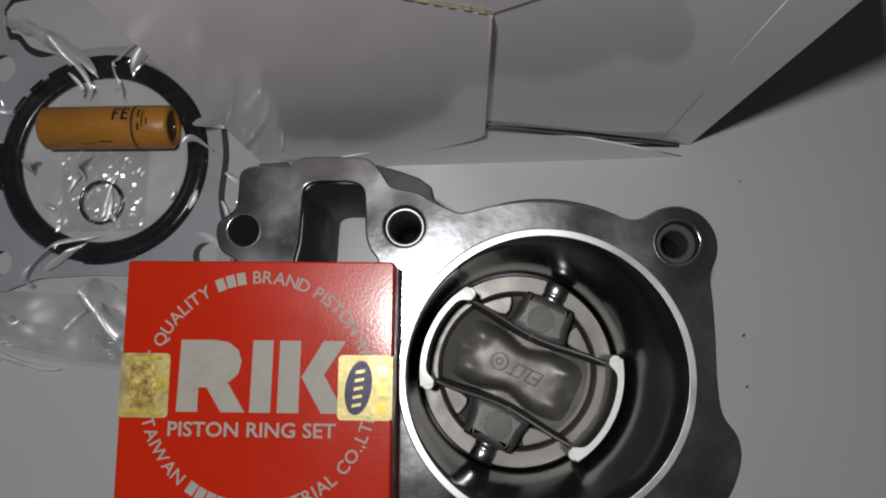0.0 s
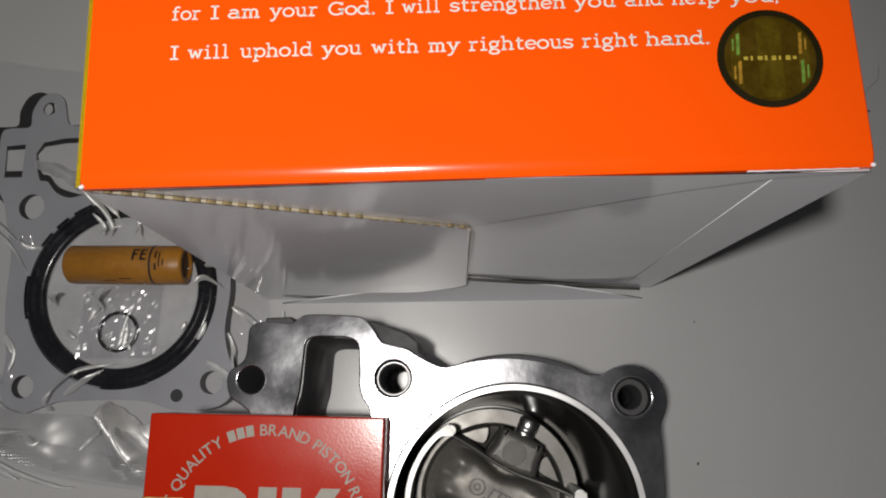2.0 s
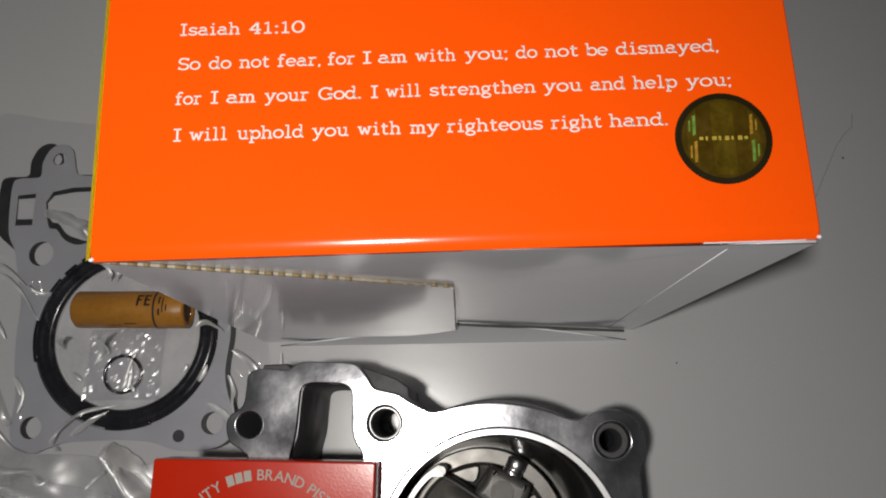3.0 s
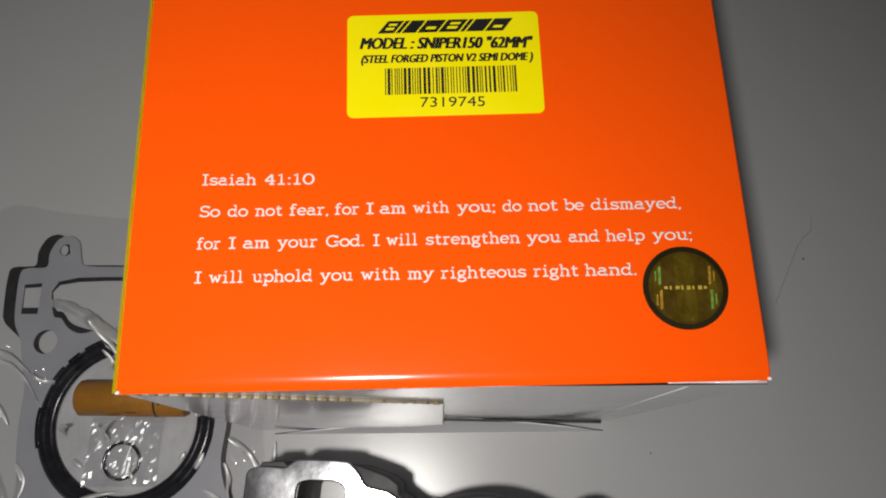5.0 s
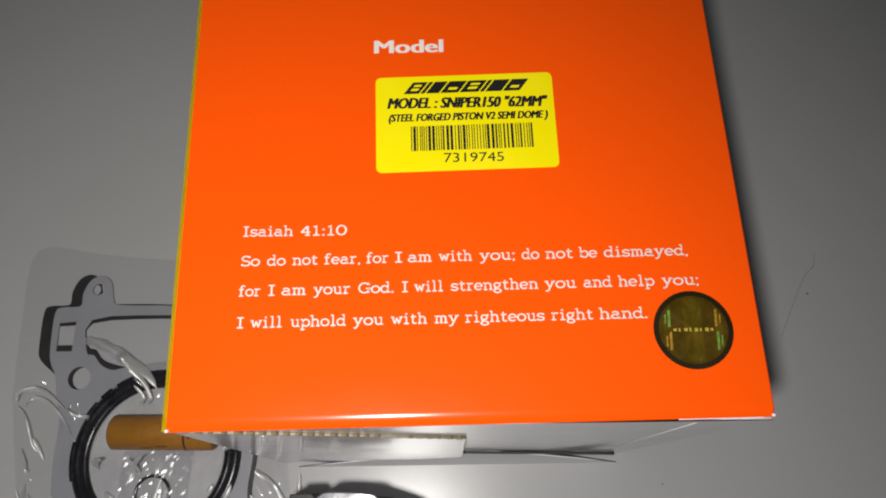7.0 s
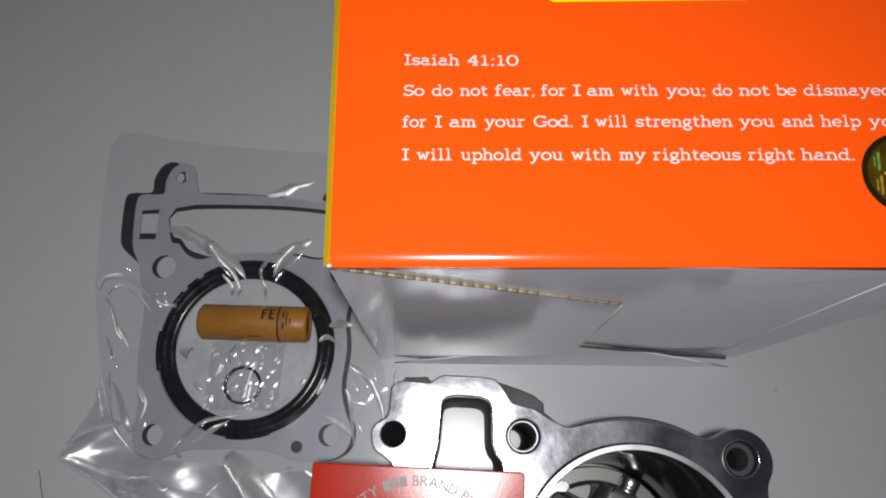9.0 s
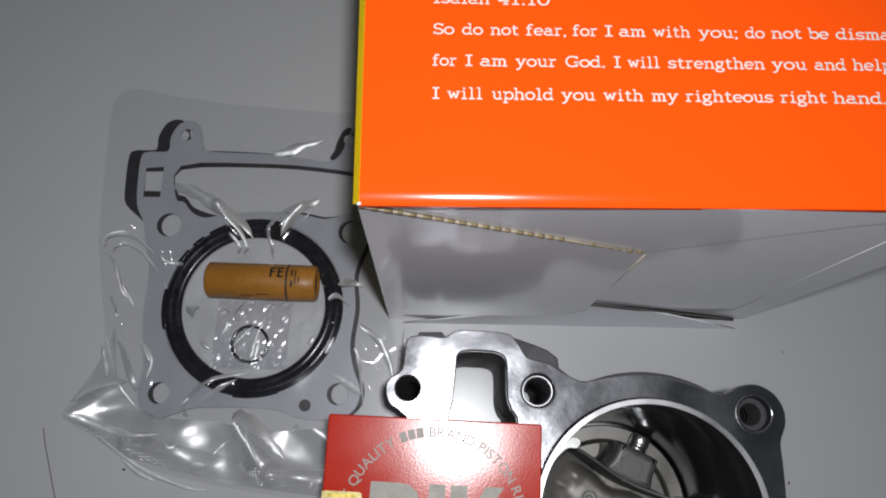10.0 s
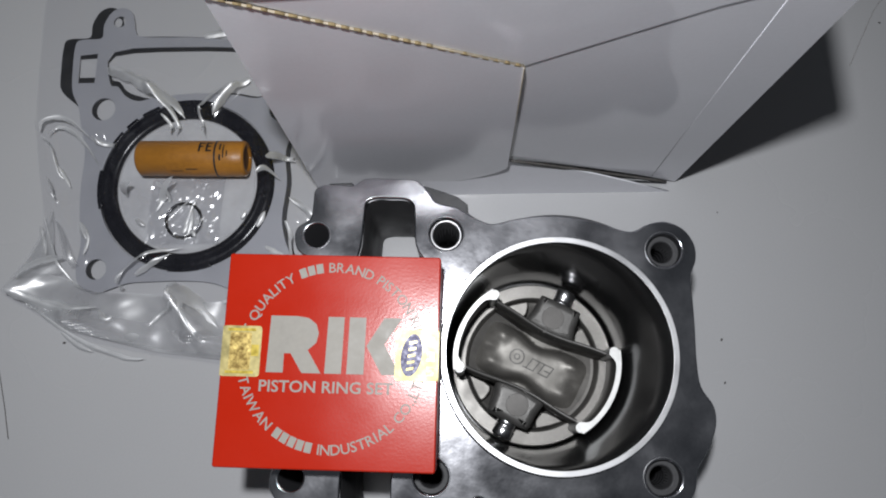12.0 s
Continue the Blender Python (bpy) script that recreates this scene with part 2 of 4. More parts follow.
def typewriter_letter(ch):
    """The strokes of a slab-serif typewriter letter and its width; x-height 6, capitals 9."""
    loop = sweep(3, 3, 2.8, 3, 0, 360, 20)
    comma = [(1.0, 0.3), (1.2, -0.5), (0.6, -1.7)]
    dot, high_dot = sweep(1.0, 0.2, 0.3, 0.3, 0, 360, 8), sweep(1.0, 5.4, 0.3, 0.3, 0, 360, 8)
    arch = [(1.5, 3.6)] + sweep(3.55, 3.8, 2.05, 2.2, 180, 0) + [(5.6, 0)]
    return {
        "I": ([[(2.4, 0), (2.4, 9)], foot(2.4, 2.0), foot(2.4, 2.0, 9)], 4.8),
        "S": ([sweep(3.2, 6.75, 2.6, 2.25, 30, 270) + sweep(3.2, 2.25, 2.8, 2.25, 90, -150), [(5.8, 9), (5.8, 7.2)], [(0.5, 0), (0.5, 1.8)]], 6.4),
        "G": ([sweep(4, 4.5, 3.8, 4.5, 40, 318, 20) + [(7.0, 3.9)], [(7.0, 3.9), (7.0, 0)], [(5.0, 3.9), (8.2, 3.9)], [(7.0, 9), (7.0, 6.9)]], 8.2),
        "s": ([sweep(2.7, 4.5, 2.1, 1.5, 25, 270) + sweep(2.7, 1.5, 2.3, 1.5, 90, -155), [(4.8, 6.0), (4.8, 4.7)], [(0.4, 0), (0.4, 1.3)]], 5.4),
        "a": ([sweep(2.6, 1.75, 2.3, 1.75, 0, 360, 16), sweep(2.7, 4.2, 2.0, 1.8, 155, 0) + [(4.7, 0.8), (5.2, 0), (6.2, 0)]], 6.2),
        "i": ([[(2.3, 0), (2.3, 6), (0.6, 6)], foot(2.3, 1.9), sweep(2.2, 8.7, 0.3, 0.3, 0, 360, 8)], 4.5),
        "l": ([[(2.3, 0), (2.3, 9.3), (0.6, 9.3)], foot(2.3, 1.9)], 4.5),
        "h": ([[(1.5, 0), (1.5, 9.3), (0, 9.3)], arch, foot(1.5), foot(5.6)], 7.0),
        "n": ([[(1.5, 0), (1.5, 6), (0, 6)], arch, foot(1.5), foot(5.6)], 7.0),
        "m": ([[(1.4, 0), (1.4, 6), (0, 6)], [(1.4, 4)] + sweep(2.95, 4, 1.55, 2.0, 180, 0) + [(4.5, 0)], [(4.5, 4)] + sweep(6.05, 4, 1.55, 2.0, 180, 0) + [(7.6, 0)], foot(1.4), foot(4.5, 1.0), foot(7.6)], 9.0),
        "o": ([loop], 6.0),
        "d": ([sweep(2.7, 3, 2.5, 3, 0, 360, 20), [(3.7, 9.3), (5.2, 9.3), (5.2, 0), (6.6, 0)]], 6.6),
        "b": ([sweep(3.9, 3, 2.5, 3, 0, 360, 20), [(0, 9.3), (1.4, 9.3), (1.4, 0)]], 6.5),
        "p": ([sweep(3.9, 3, 2.5, 3, 0, 360, 20), [(0, 6), (1.4, 6), (1.4, -3)], foot(1.5, 1.5, -3)], 6.5),
        "t": ([[(2.0, 8.2), (2.0, 1.5)] + sweep(3.4, 1.4, 1.4, 1.4, 180, 325), [(0.4, 6), (4.4, 6)]], 5.0),
        "f": ([[(2.0, 0), (2.0, 7.2)] + sweep(3.6, 7.4, 1.6, 1.9, 180, 35), [(0.4, 6), (4.2, 6)], foot(2.1, 1.8)], 5.0),
        "e": ([[(0.3, 3.1), (5.7, 3.1)] + sweep(3, 3, 2.7, 3, 2, 318, 18)], 6.0),
        "r": ([[(1.7, 0), (1.7, 6), (0.2, 6)], [(1.7, 3.6)] + sweep(3.8, 3.9, 2.1, 2.1, 180, 55), foot(1.8, 1.7)], 5.3),
        "w": ([[(1.1, 6), (2.7, 0)], [(2.7, 0), (4.3, 5.6)], [(4.3, 5.6), (5.9, 0)], [(5.9, 0), (7.5, 6)], foot(1.1, 1.2, 6), foot(7.5, 1.2, 6)], 8.6),
        "y": ([[(1.1, 6), (3.3, 0.3)], [(5.6, 6), (3.3, 0.3), (2.3, -2.2), (1.2, -3), (0.3, -2.6)], foot(1.1, 1.2, 6), foot(5.6, 1.2, 6)], 6.7),
        "u": ([[(0, 6), (1.5, 6), (1.5, 2.2)] + sweep(3.4, 2.1, 1.9, 2.1, 180, 360), [(3.8, 6), (5.3, 6), (5.3, 0), (6.7, 0)]], 6.7),
        "g": ([sweep(2.7, 3.9, 2.1, 2.1, 0, 360, 16), [(4.2, 5.4), (5.8, 6.1)], [(1.4, 2.3), (0.9, 1.3), (1.6, 0.5), (3.8, 0.3)] + sweep(2.9, -1.4, 2.6, 1.6, 70, -250, 16)], 6.0),
        "4": ([[(4.2, 0), (4.2, 9)], [(4.2, 9), (0.4, 2.9)], [(0.4, 2.9), (5.9, 2.9)], foot(4.2, 1.4)], 6.2),
        "1": ([[(0.8, 7.7), (2.5, 9), (2.5, 0)], foot(2.5, 1.9)], 5.0),
        "0": ([sweep(3, 4.5, 2.7, 4.5, 0, 360, 20)], 6.0),
        ":": ([dot, high_dot], 2.2), ";": ([comma, high_dot], 2.2), ",": ([comma], 2.2), ".": ([dot], 2.0)}[ch]


def typewriter_line(name, word, x0, y0, x1, y1, z, mat, parent, k=0.238):
    """A word of typewriter print with rounded strokes, as wide as given."""
    data = bpy.data.curves.new("print", "CURVE")
    data.dimensions, data.bevel_depth, data.bevel_resolution, data.use_fill_caps = "3D", 0.66 * k, 1, True
    run = 0.0
    for ch in word:
        strokes, wide = typewriter_letter(ch)
        for points in strokes:
            sp = data.splines.new("POLY")
            sp.points.add(len(points) - 1)
            for q, (px, py) in zip(sp.points, points):
                q.co = ((run + px) * k, py * k, 0, 1)
        run += wide + 0.7
    me = curve_to_mesh(data)
    xs = [v.co.x for v in me.vertices]
    w = math.hypot(x1 - x0, y1 - y0) / (max(xs) - min(xs))
    me.transform(Matrix.Translation((x0, y0, z)) @ Matrix.Rotation(math.atan2(y1 - y0, x1 - x0), 4, "Z") @ Matrix.Diagonal((w, 1, 0.2, 1)) @ Matrix.Translation((-min(xs), 0.74 * k, 0)))
    return link_mesh(name, me, mat, parent, "", True)


def print_line(name, words, x0, y0, x1, y1, z, size, mat, parent, bold=0.0, shear=0.0, heavy=0.0):
    w = math.hypot(x1 - x0, y1 - y0)
    me = text_mesh(words, size, w - 2 * heavy, 0.04, bold, shear)
    if heavy:
        bm = bmesh.new()
        for dx, dy, dz in ((0, 0, 0), (heavy, 0.15 * heavy, 0.012), (2 * heavy, 0, 0.024)):
            again = me.copy()
            again.transform(Matrix.Translation((dx, dy, dz)))
            bm.from_mesh(again)
            bpy.data.meshes.remove(again)
        bm.to_mesh(me)
        bm.free()
    me.transform(Matrix.Translation((x0, y0, z)) @ Matrix.Rotation(math.atan2(y1 - y0, x1 - x0), 4, "Z"))
    return link_mesh(name, me, mat, parent)


def arc_print(name, words, cx, cy, r, a0, a1, z, size, mat, parent, inward=False, bold=0.0):
    """Print along a circle, letter by letter, from one angle to the other; inward: the feet of the letters point outwards."""
    pieces, widths = [], []
    for ch in words:
        if ch == " ":
            pieces.append(None)
            widths.append(size * 0.36)
            continue
        me = bpy.data.meshes.new("block") if ch == "#" else text_mesh(ch, size, 0, 0.04, bold)
        if ch == "#":
            b = bmesh.new()
            bmesh.ops.create_cube(b, size=1, matrix=Matrix.Translation((size * 0.28, size * 0.35, 0)) @ Matrix.Diagonal((size * 0.5, size * 0.7, 0.08, 1)))
            b.to_mesh(me)
            b.free()
        pieces.append(me)
        widths.append(max(v.co.x for v in me.vertices) + size * 0.12)
    total, bm, run = sum(widths), bmesh.new(), 0.0
    for me, w in zip(pieces, widths):
        a = radians(a0 + (a1 - a0) * (run + w / 2) / total)
        run += w
        if me is None:
            continue
        turn = a + math.pi / 2 if inward else a - math.pi / 2
        me.transform(Matrix.Translation((cx + r * math.cos(a), cy + r * math.sin(a), z)) @ Matrix.Rotation(turn, 4, "Z") @ Matrix.Translation((-w / 2, 0, 0)))
        bm.from_mesh(me)
        bpy.data.meshes.remove(me)
    return part(name, bm, mat, parent)


def ring(name, x, y, r0, r1, z0, z1, mat, parent, label="", bevel=0.0, n=72):
    return plate(name, [circle(x, y, r1, n), circle(x, y, r0, n)], z0, z1, mat, parent, label, bevel)


def lathe(profile, n=48):
    """A turned body about z from radius and height pairs, closed into a loop."""
    bm = bmesh.new()
    rows = [[bm.verts.new((r * math.cos(2 * math.pi * i / n), r * math.sin(2 * math.pi * i / n), z)) for i in range(n)] for r, z in profile]
    for a, b in zip(rows, rows[1:] + rows[:1]):
        for i in range(n):
            bm.faces.new((a[i], a[(i + 1) % n], b[(i + 1) % n], b[i]))
    return bm


def wire(name, points, radius, mat, parent, label=""):
    data = bpy.data.curves.new("wire", "CURVE")
    data.dimensions, data.bevel_depth, data.bevel_resolution = "3D", radius, 2
    s = data.splines.new("POLY")
    s.points.add(len(points) - 1)
    for p, q in zip(s.points, points):
        p.co = (*q, 1)
    return link_mesh(name, curve_to_mesh(data), mat, parent, label, True)


# ---- setting: the table ----
def slab(name, x0, y0, x1, y1, z0, z1, mat, label, category):
    bm = bmesh.new()
    bmesh.ops.create_cube(bm, size=1, matrix=Matrix.Translation(((x0 + x1) / 2, (y0 + y1) / 2, (z0 + z1) / 2)) @ Matrix.Diagonal((x1 - x0, y1 - y0, z1 - z0, 1)))
    bmesh.ops.bevel(bm, geom=bm.edges[:], offset=2, segments=2, affect="EDGES")
    return tagged(part(name, bm, mat, None), label, category, kind="structure")


slab("table", -420, -300, 420, 420, -25, 0, M_TABLE, "smooth light grey laminate table top", "table")

# ---- the carton ----
BOX_TOP = 121.6
TOP = [(-44, 60), (79.3, 61.4), (76.0, 185), (-45.8, 186)]
FOOT = [(-44.8, 60), (74.6, 59.8), (71.0, 184), (-46.2, 185)]


def carton():
    box = thing("carton", 0, 0, 0, 0, "orange printed carton with glossy white flaps on the table", "box")

    def panel(name, quad, mat, label="", thick=1.4, edge=0.5):
        """A board between four corners, thickened inwards."""
        bm = bmesh.new()
        vs = [bm.verts.new(p) for p in quad]
        f = bm.faces.new(vs)
        f.normal_update()
        inner = [bm.verts.new(Vector(p) - f.normal * thick) for p in quad]
        bm.faces.new(list(reversed(inner)))
        for i in range(4):
            j = (i + 1) % 4
            bm.faces.new((vs[j], vs[i], inner[i], inner[j]))
        bmesh.ops.bevel(bm, geom=bm.edges[:], offset=edge, segments=4, affect="EDGES")
        return part(name, bm, mat, box, label)

    t = [Vector((*p, BOX_TOP)) for p in TOP]
    b = [Vector((*p, 0.0)) for p in FOOT]
    # the top bends down gently towards its front fold
    bm, rows = bmesh.new(), []
    steps = [0, 0.25, 0.5, 0.75, 1.0, 1.2, 1.4, 1.6, 1.75, 1.9, 2.05, 2.2, 2.4, 2.6, 3.5, 5, 7, 9.5, 12, 60, 118, 124.5]
    for d in steps:
        f = d / 124.5
        sag = 0.2 * max(0.0, 1 - d / 11) ** 2 + 0.75 * max(0.0, 1 - d / 2.6) ** 2
        a, c = t[0].lerp(t[3], f), t[1].lerp(t[2], f)
        low = Vector((0, 0, -2.0))
        drop = Vector((0, 0, -sag))
        rows.append([bm.verts.new(p) for p in (a + low, a + drop + Vector((0, 0, -0.3)), a + drop + Vector((0.3, 0, 0)), c + drop + Vector((-0.3, 0, 0)), c + drop + Vector((0, 0, -0.3)), c + low)])
    for p, q in zip(rows, rows[1:]):
        for k in range(6):
            bm.faces.new((p[k], p[(k + 1) % 6], q[(k + 1) % 6], q[k]))
    bm.faces.new(rows[0]), bm.faces.new(rows[-1])
    part("top_panel", bm, M_ORANGE, box, "glossy orange printed panel")
    down, back = Vector((0, 0, -1.0)), Vector((0, 3.2, 0))
    panel("side_panel", [b[3], b[0] + back, t[0] + down + back, t[3] + down], M_YELLOW, "yellow printed side")
    panel("side_panel", [b[1] + back, b[2], t[2] + down, t[1] + down + back], M_DARK_SIDE, "dark red side")
    panel("back_panel", [b[2], b[3], t[3] + down, t[2] + down], M_WHITE)
    panel("bottom_panel", [b[3] + Vector((1, -1, 1.5)), b[2] + Vector((-1, -1, 1.5)), b[1] + Vector((-1, 6, 1.5)), b[0] + Vector((1, 6, 1.5))], M_WHITE)
    # the yellow fold that shows along the top edge of the side
    bm = bmesh.new()
    fold = [bm.verts.new(p) for p in (t[0] + Vector((-0.9, 0.2, -1.1)), t[0] + Vector((0.35, 0.3, 0.05)), t[3] + Vector((0.35, -0.5, 0.05)), t[3] + Vector((-0.9, -0.4, -1.1)))]
    face = bm.faces.new(fold)
    bmesh.ops.solidify(bm, geom=[face], thickness=0.3)
    part("side_fold", bm, M_YELLOW, box, "yellow printed fold")
    # the interlocked flaps of the closed end
    def lean(ob, amount, height):
        """Let the foot of a flap stand forward of its top."""
        ob.data.transform(Matrix(((1, 0, 0, 0), (0, 1, amount / height, -amount * U), (0, 0, 1, 0), (0, 0, 0, 1))))

    wall_plate("inner_flap", [(-43.3, 1), (15, 1), (15, 27), (74, 27), (77.6, 119.5), (-43, 119.5)], 62.4, 63.4, M_WHITE, box, "glossy white inner flap")
    wall_plate("upper_flap", [(-44.0, 120.0), (17.5, 88.0), (53, 111.5), (66, 118), (79.0, 120.2)], 60.72, 60.88, M_WHITE, box, "glossy white upper flap", 0.02)
    lean(wall_plate("lower_flap", [(-44.2, 119.2), (17.4, 88.6), (17.5, 55), (17.4, 22.4), (15.4, 19.0), (11, 15.2), (4, 11.0), (-6, 7.2), (-18, 3.6), (-30, 1.2), (-44.8, 0.2)], 60.4, 60.7, M_WHITE, box, "glossy white lower flap", 0.05), 1.5, 119)
    wall_plate("corner_flap", [(17.0, 91), (40, 104.5), (53, 112), (65.2, 117.8), (65.5, 5.6), (58, 9.4), (45, 15.5), (30, 21.5), (17, 25.5)], 60.95, 61.3, M_WHITE, box, "glossy white tucked flap", 0.03)
    wall_plate("edge_flap", [(65.3, 117.6), (79.0, 119.8), (74.8, 0.3), (71.8, 2.0), (65.6, 5.4)], 60.88, 62.4, M_WHITE, box, "glossy white edge flap", 0.06)
    lean(wall_plate("tuck_flap", [(16.5, 23.6), (30, 20.4), (45, 14.2), (58, 7.8), (72.5, 0.02), (-40, 0.02), (-24, 6), (-8, 12)], 60.9, 61.3, M_WHITE, box, "glossy white tuck flap", 0.03), 3.4, 23)
    # lens-shaped dark strip standing in for the shaded gap below the tucked flap
    under = [(18 + 53.5 * k / 12, 25.4 - 23.6 * k / 12 - 1.2 * math.sin(math.pi * k / 12) * (1 - k / 16)) for k in range(13)]
    over = [(x, z + 0.25 + 2.0 * math.sin(math.pi * k / 12) ** 0.7 * (1 - k / 20)) for k, (x, z) in enumerate(under)]
    wall_plate("edge_strip", under + over[::-1], 60.0, 60.75, M_SLOT_SHADE, box, "frayed board slot with its dark shade painted in")
    # worn white board at the front corners and along part of the fold
    for p, r in ((t[0] + Vector((0.2, 0.3, -0.75)), 0.45), (t[1] + Vector((-0.2, 0.3, -0.75)), 0.4)):
        bm = bmesh.new()
        bmesh.ops.create_icosphere(bm, subdivisions=2, radius=r, matrix=Matrix.Translation(p) @ Matrix.Diagonal((1.1, 0.9, 0.9, 1)))
        part("worn_corner", bm, M_WHITE, box, "rubbed white corner", True)
    wear = [(60 + 0.9 * k, 61.15 + 0.012 * k, BOX_TOP - 1.35 + 0.1 * math.sin(k * 2.1)) for k in range(20)]
    wire("worn_edge", wear, 0.14, M_WHITE, box, "rubbed white fold")
    # raw corrugated edge along the lower flap
    rng = random.Random(3)
    wall_plate("edge_strip", [(17.4, 23.5), (17.6, 23.5), (17.7, 60), (17.65, 88.4), (17.4, 88.6)], 59.7, 60.94, M_KRAFT_PALE, box, "raw board edge")
    wall_plate("edge_strip", [(-44.2, 119.15), (17.4, 88.55), (17.5, 88.85), (-44.1, 119.4)], 60.1, 60.7, M_KRAFT_PALE, box, "raw corrugated board edge")
    for i in range(26):
        a, c = i / 26 + 0.002, (i + rng.uniform(0.45, 0.8)) / 26
        x0, z0, x1, z1 = -44.2 + 61.6 * a, 119.5 - 30.9 * a, -44.2 + 61.6 * c, 119.5 - 30.9 * c
        h = rng.uniform(0.12, 0.34)
        wall_plate("raw_flute", [(x0, z0 - 0.15), (x1, z1 - 0.15), (x1 + 0.1, z1 + h * 0.7), ((x0 + x1) / 2 + 0.1, (z0 + z1) / 2 + h), (x0 + 0.1, z0 + h * 0.5)], 60.0, 60.7, M_KRAFT, box)
    bm = bmesh.new()
    strip = [[bm.verts.new((-45.6 - 0.5 * k + 0.6 * math.sin(i * 1.7) * (k > 0), 162 + 1.6 * i, BOX_TOP - 0.6 - 2.2 * k + 0.5 * math.sin(i * 2.3 + k))) for k in range(4)] for i in range(9)]
    for a, c in zip(strip, strip[1:]):
        for k in range(3):
            bm.faces.new((a[k], a[k + 1], c[k + 1], c[k]))
    part("loose_tape", bm, M_CREASE, box, "crumpled bit of clear tape", True)
    # print on the top panel
    z = BOX_TOP + 0.02
    def words(text, x0, y0, x1, y1, spans):
        """One line of print, each word at its own start and end along the line."""
        first, last = spans[0], spans[-1]
        for k, word in enumerate(text.split()):
            a, c = (spans[2 * k] - first) / (last - first), (spans[2 * k + 1] - first) / (last - first)
            typewriter_line("print_line", word, x0 + (x1 - x0) * a, y0 + (y1 - y0) * a, x0 + (x1 - x0) * c, y0 + (y1 - y0) * c, z, M_INK_WHITE, box)

    words("Isaiah 41:10", -30.9, 101.4, -8.2, 101.4, (412, 501, 514, 598))
    words("So do not fear, for I am with you; do not be dismayed,", -30.9, 94.6, 65.5, 95.6,
          (409, 443, 455, 489, 501, 546, 558, 622, 633, 673, 685, 697, 707, 750, 763, 822, 836, 899, 911, 943, 954, 1003, 1014, 1047, 1058, 1208))
    words("for I am your God. I will strengthen you and help you;", -30.9, 87.9, 67.1, 89.0,
          (404, 443, 457, 468, 480, 524, 538, 604, 618, 682, 697, 707, 719, 770, 784, 941, 953, 1009, 1022, 1073, 1085, 1150, 1163, 1229))
    words("I will uphold you with my righteous right hand.", -30.8, 81.0, 55.5, 81.9,
          (401, 412, 425, 481, 497, 596, 609, 663, 677, 741, 755, 798, 810, 952, 964, 1039, 1050, 1136))
    print_line("print_line", "Model", -3.0, 147.1, 13.5, 147.2, z, 5.0, M_INK_WHITE, box, 0.0, 0.0, 0.26)
    return box


def model_label():
    lab = thing("model_label", -2.0, 116.0, BOX_TOP + 0.05, 1.2, "yellow paper label with black print and barcode on the carton", "label")
    plate("paper", [rect(0, 0, 41.2, 24.3, 1.3)], 0, 0.12, M_LABEL, lab)
    z = 0.14
    # the maker's mark, as plain slanted blocks
    x = 6.5
    for w, slot in ((3.5, 0.5), (0.9, 0), (3.0, 0), (4.1, 0.25), (4.3, 0.5), (0.9, 0), (3.7, 0), (3.9, 0.25)):
        lean = 2.3
        block = [[(x, 19.75), (x + w, 19.75), (x + w + lean, 22.75), (x + lean, 22.75)]]
        if slot:
            block.append([(x + w * 0.28 + 0.55, 20.5), (x + w * 0.78 + 0.55, 20.5), (x + w * 0.78 + 1.05, 21.15), (x + w * 0.28 + 1.05, 21.15)])
        if slot > 0.3:
            block.append([(x + w * 0.28 + 1.3, 21.55), (x + w * 0.78 + 1.3, 21.55), (x + w * 0.78 + 1.7, 22.1), (x + w * 0.28 + 1.7, 22.1)])
        plate("mark_block", block, 0.13, 0.18, M_INK_BLACK, lab)
        x += w + 0.38
    print_line("print_line", "MODEL : SNIPER150 \"62MM\"", 2.6, 16.1, 39.8, 15.4, z, 3.9, M_INK_BLACK, lab, 0.0, 0.25, 0.2)
    print_line("print_line", "(STEEL FORGED PISTON V2 SEMI DOME )", 2.9, 12.7, 39.6, 12.4, z, 2.7, M_INK_BLACK, lab, 0.0, 0.25, 0.13)
    rng, x = random.Random(8), 8.0
    while x < 36.0:
        w = rng.choice((0.22, 0.22, 0.4, 0.6))
        plate("bar", [rect(x, 5.1, x + w, 11.3)], 0.13, 0.17, M_INK_BLACK, lab)
        x += w + rng.choice((0.22, 0.3, 0.45))
    print_line("print_line", "7319745", 15.3, 2.1, 28.8, 1.9, z, 3.3, M_INK_BLACK, lab)
    return lab


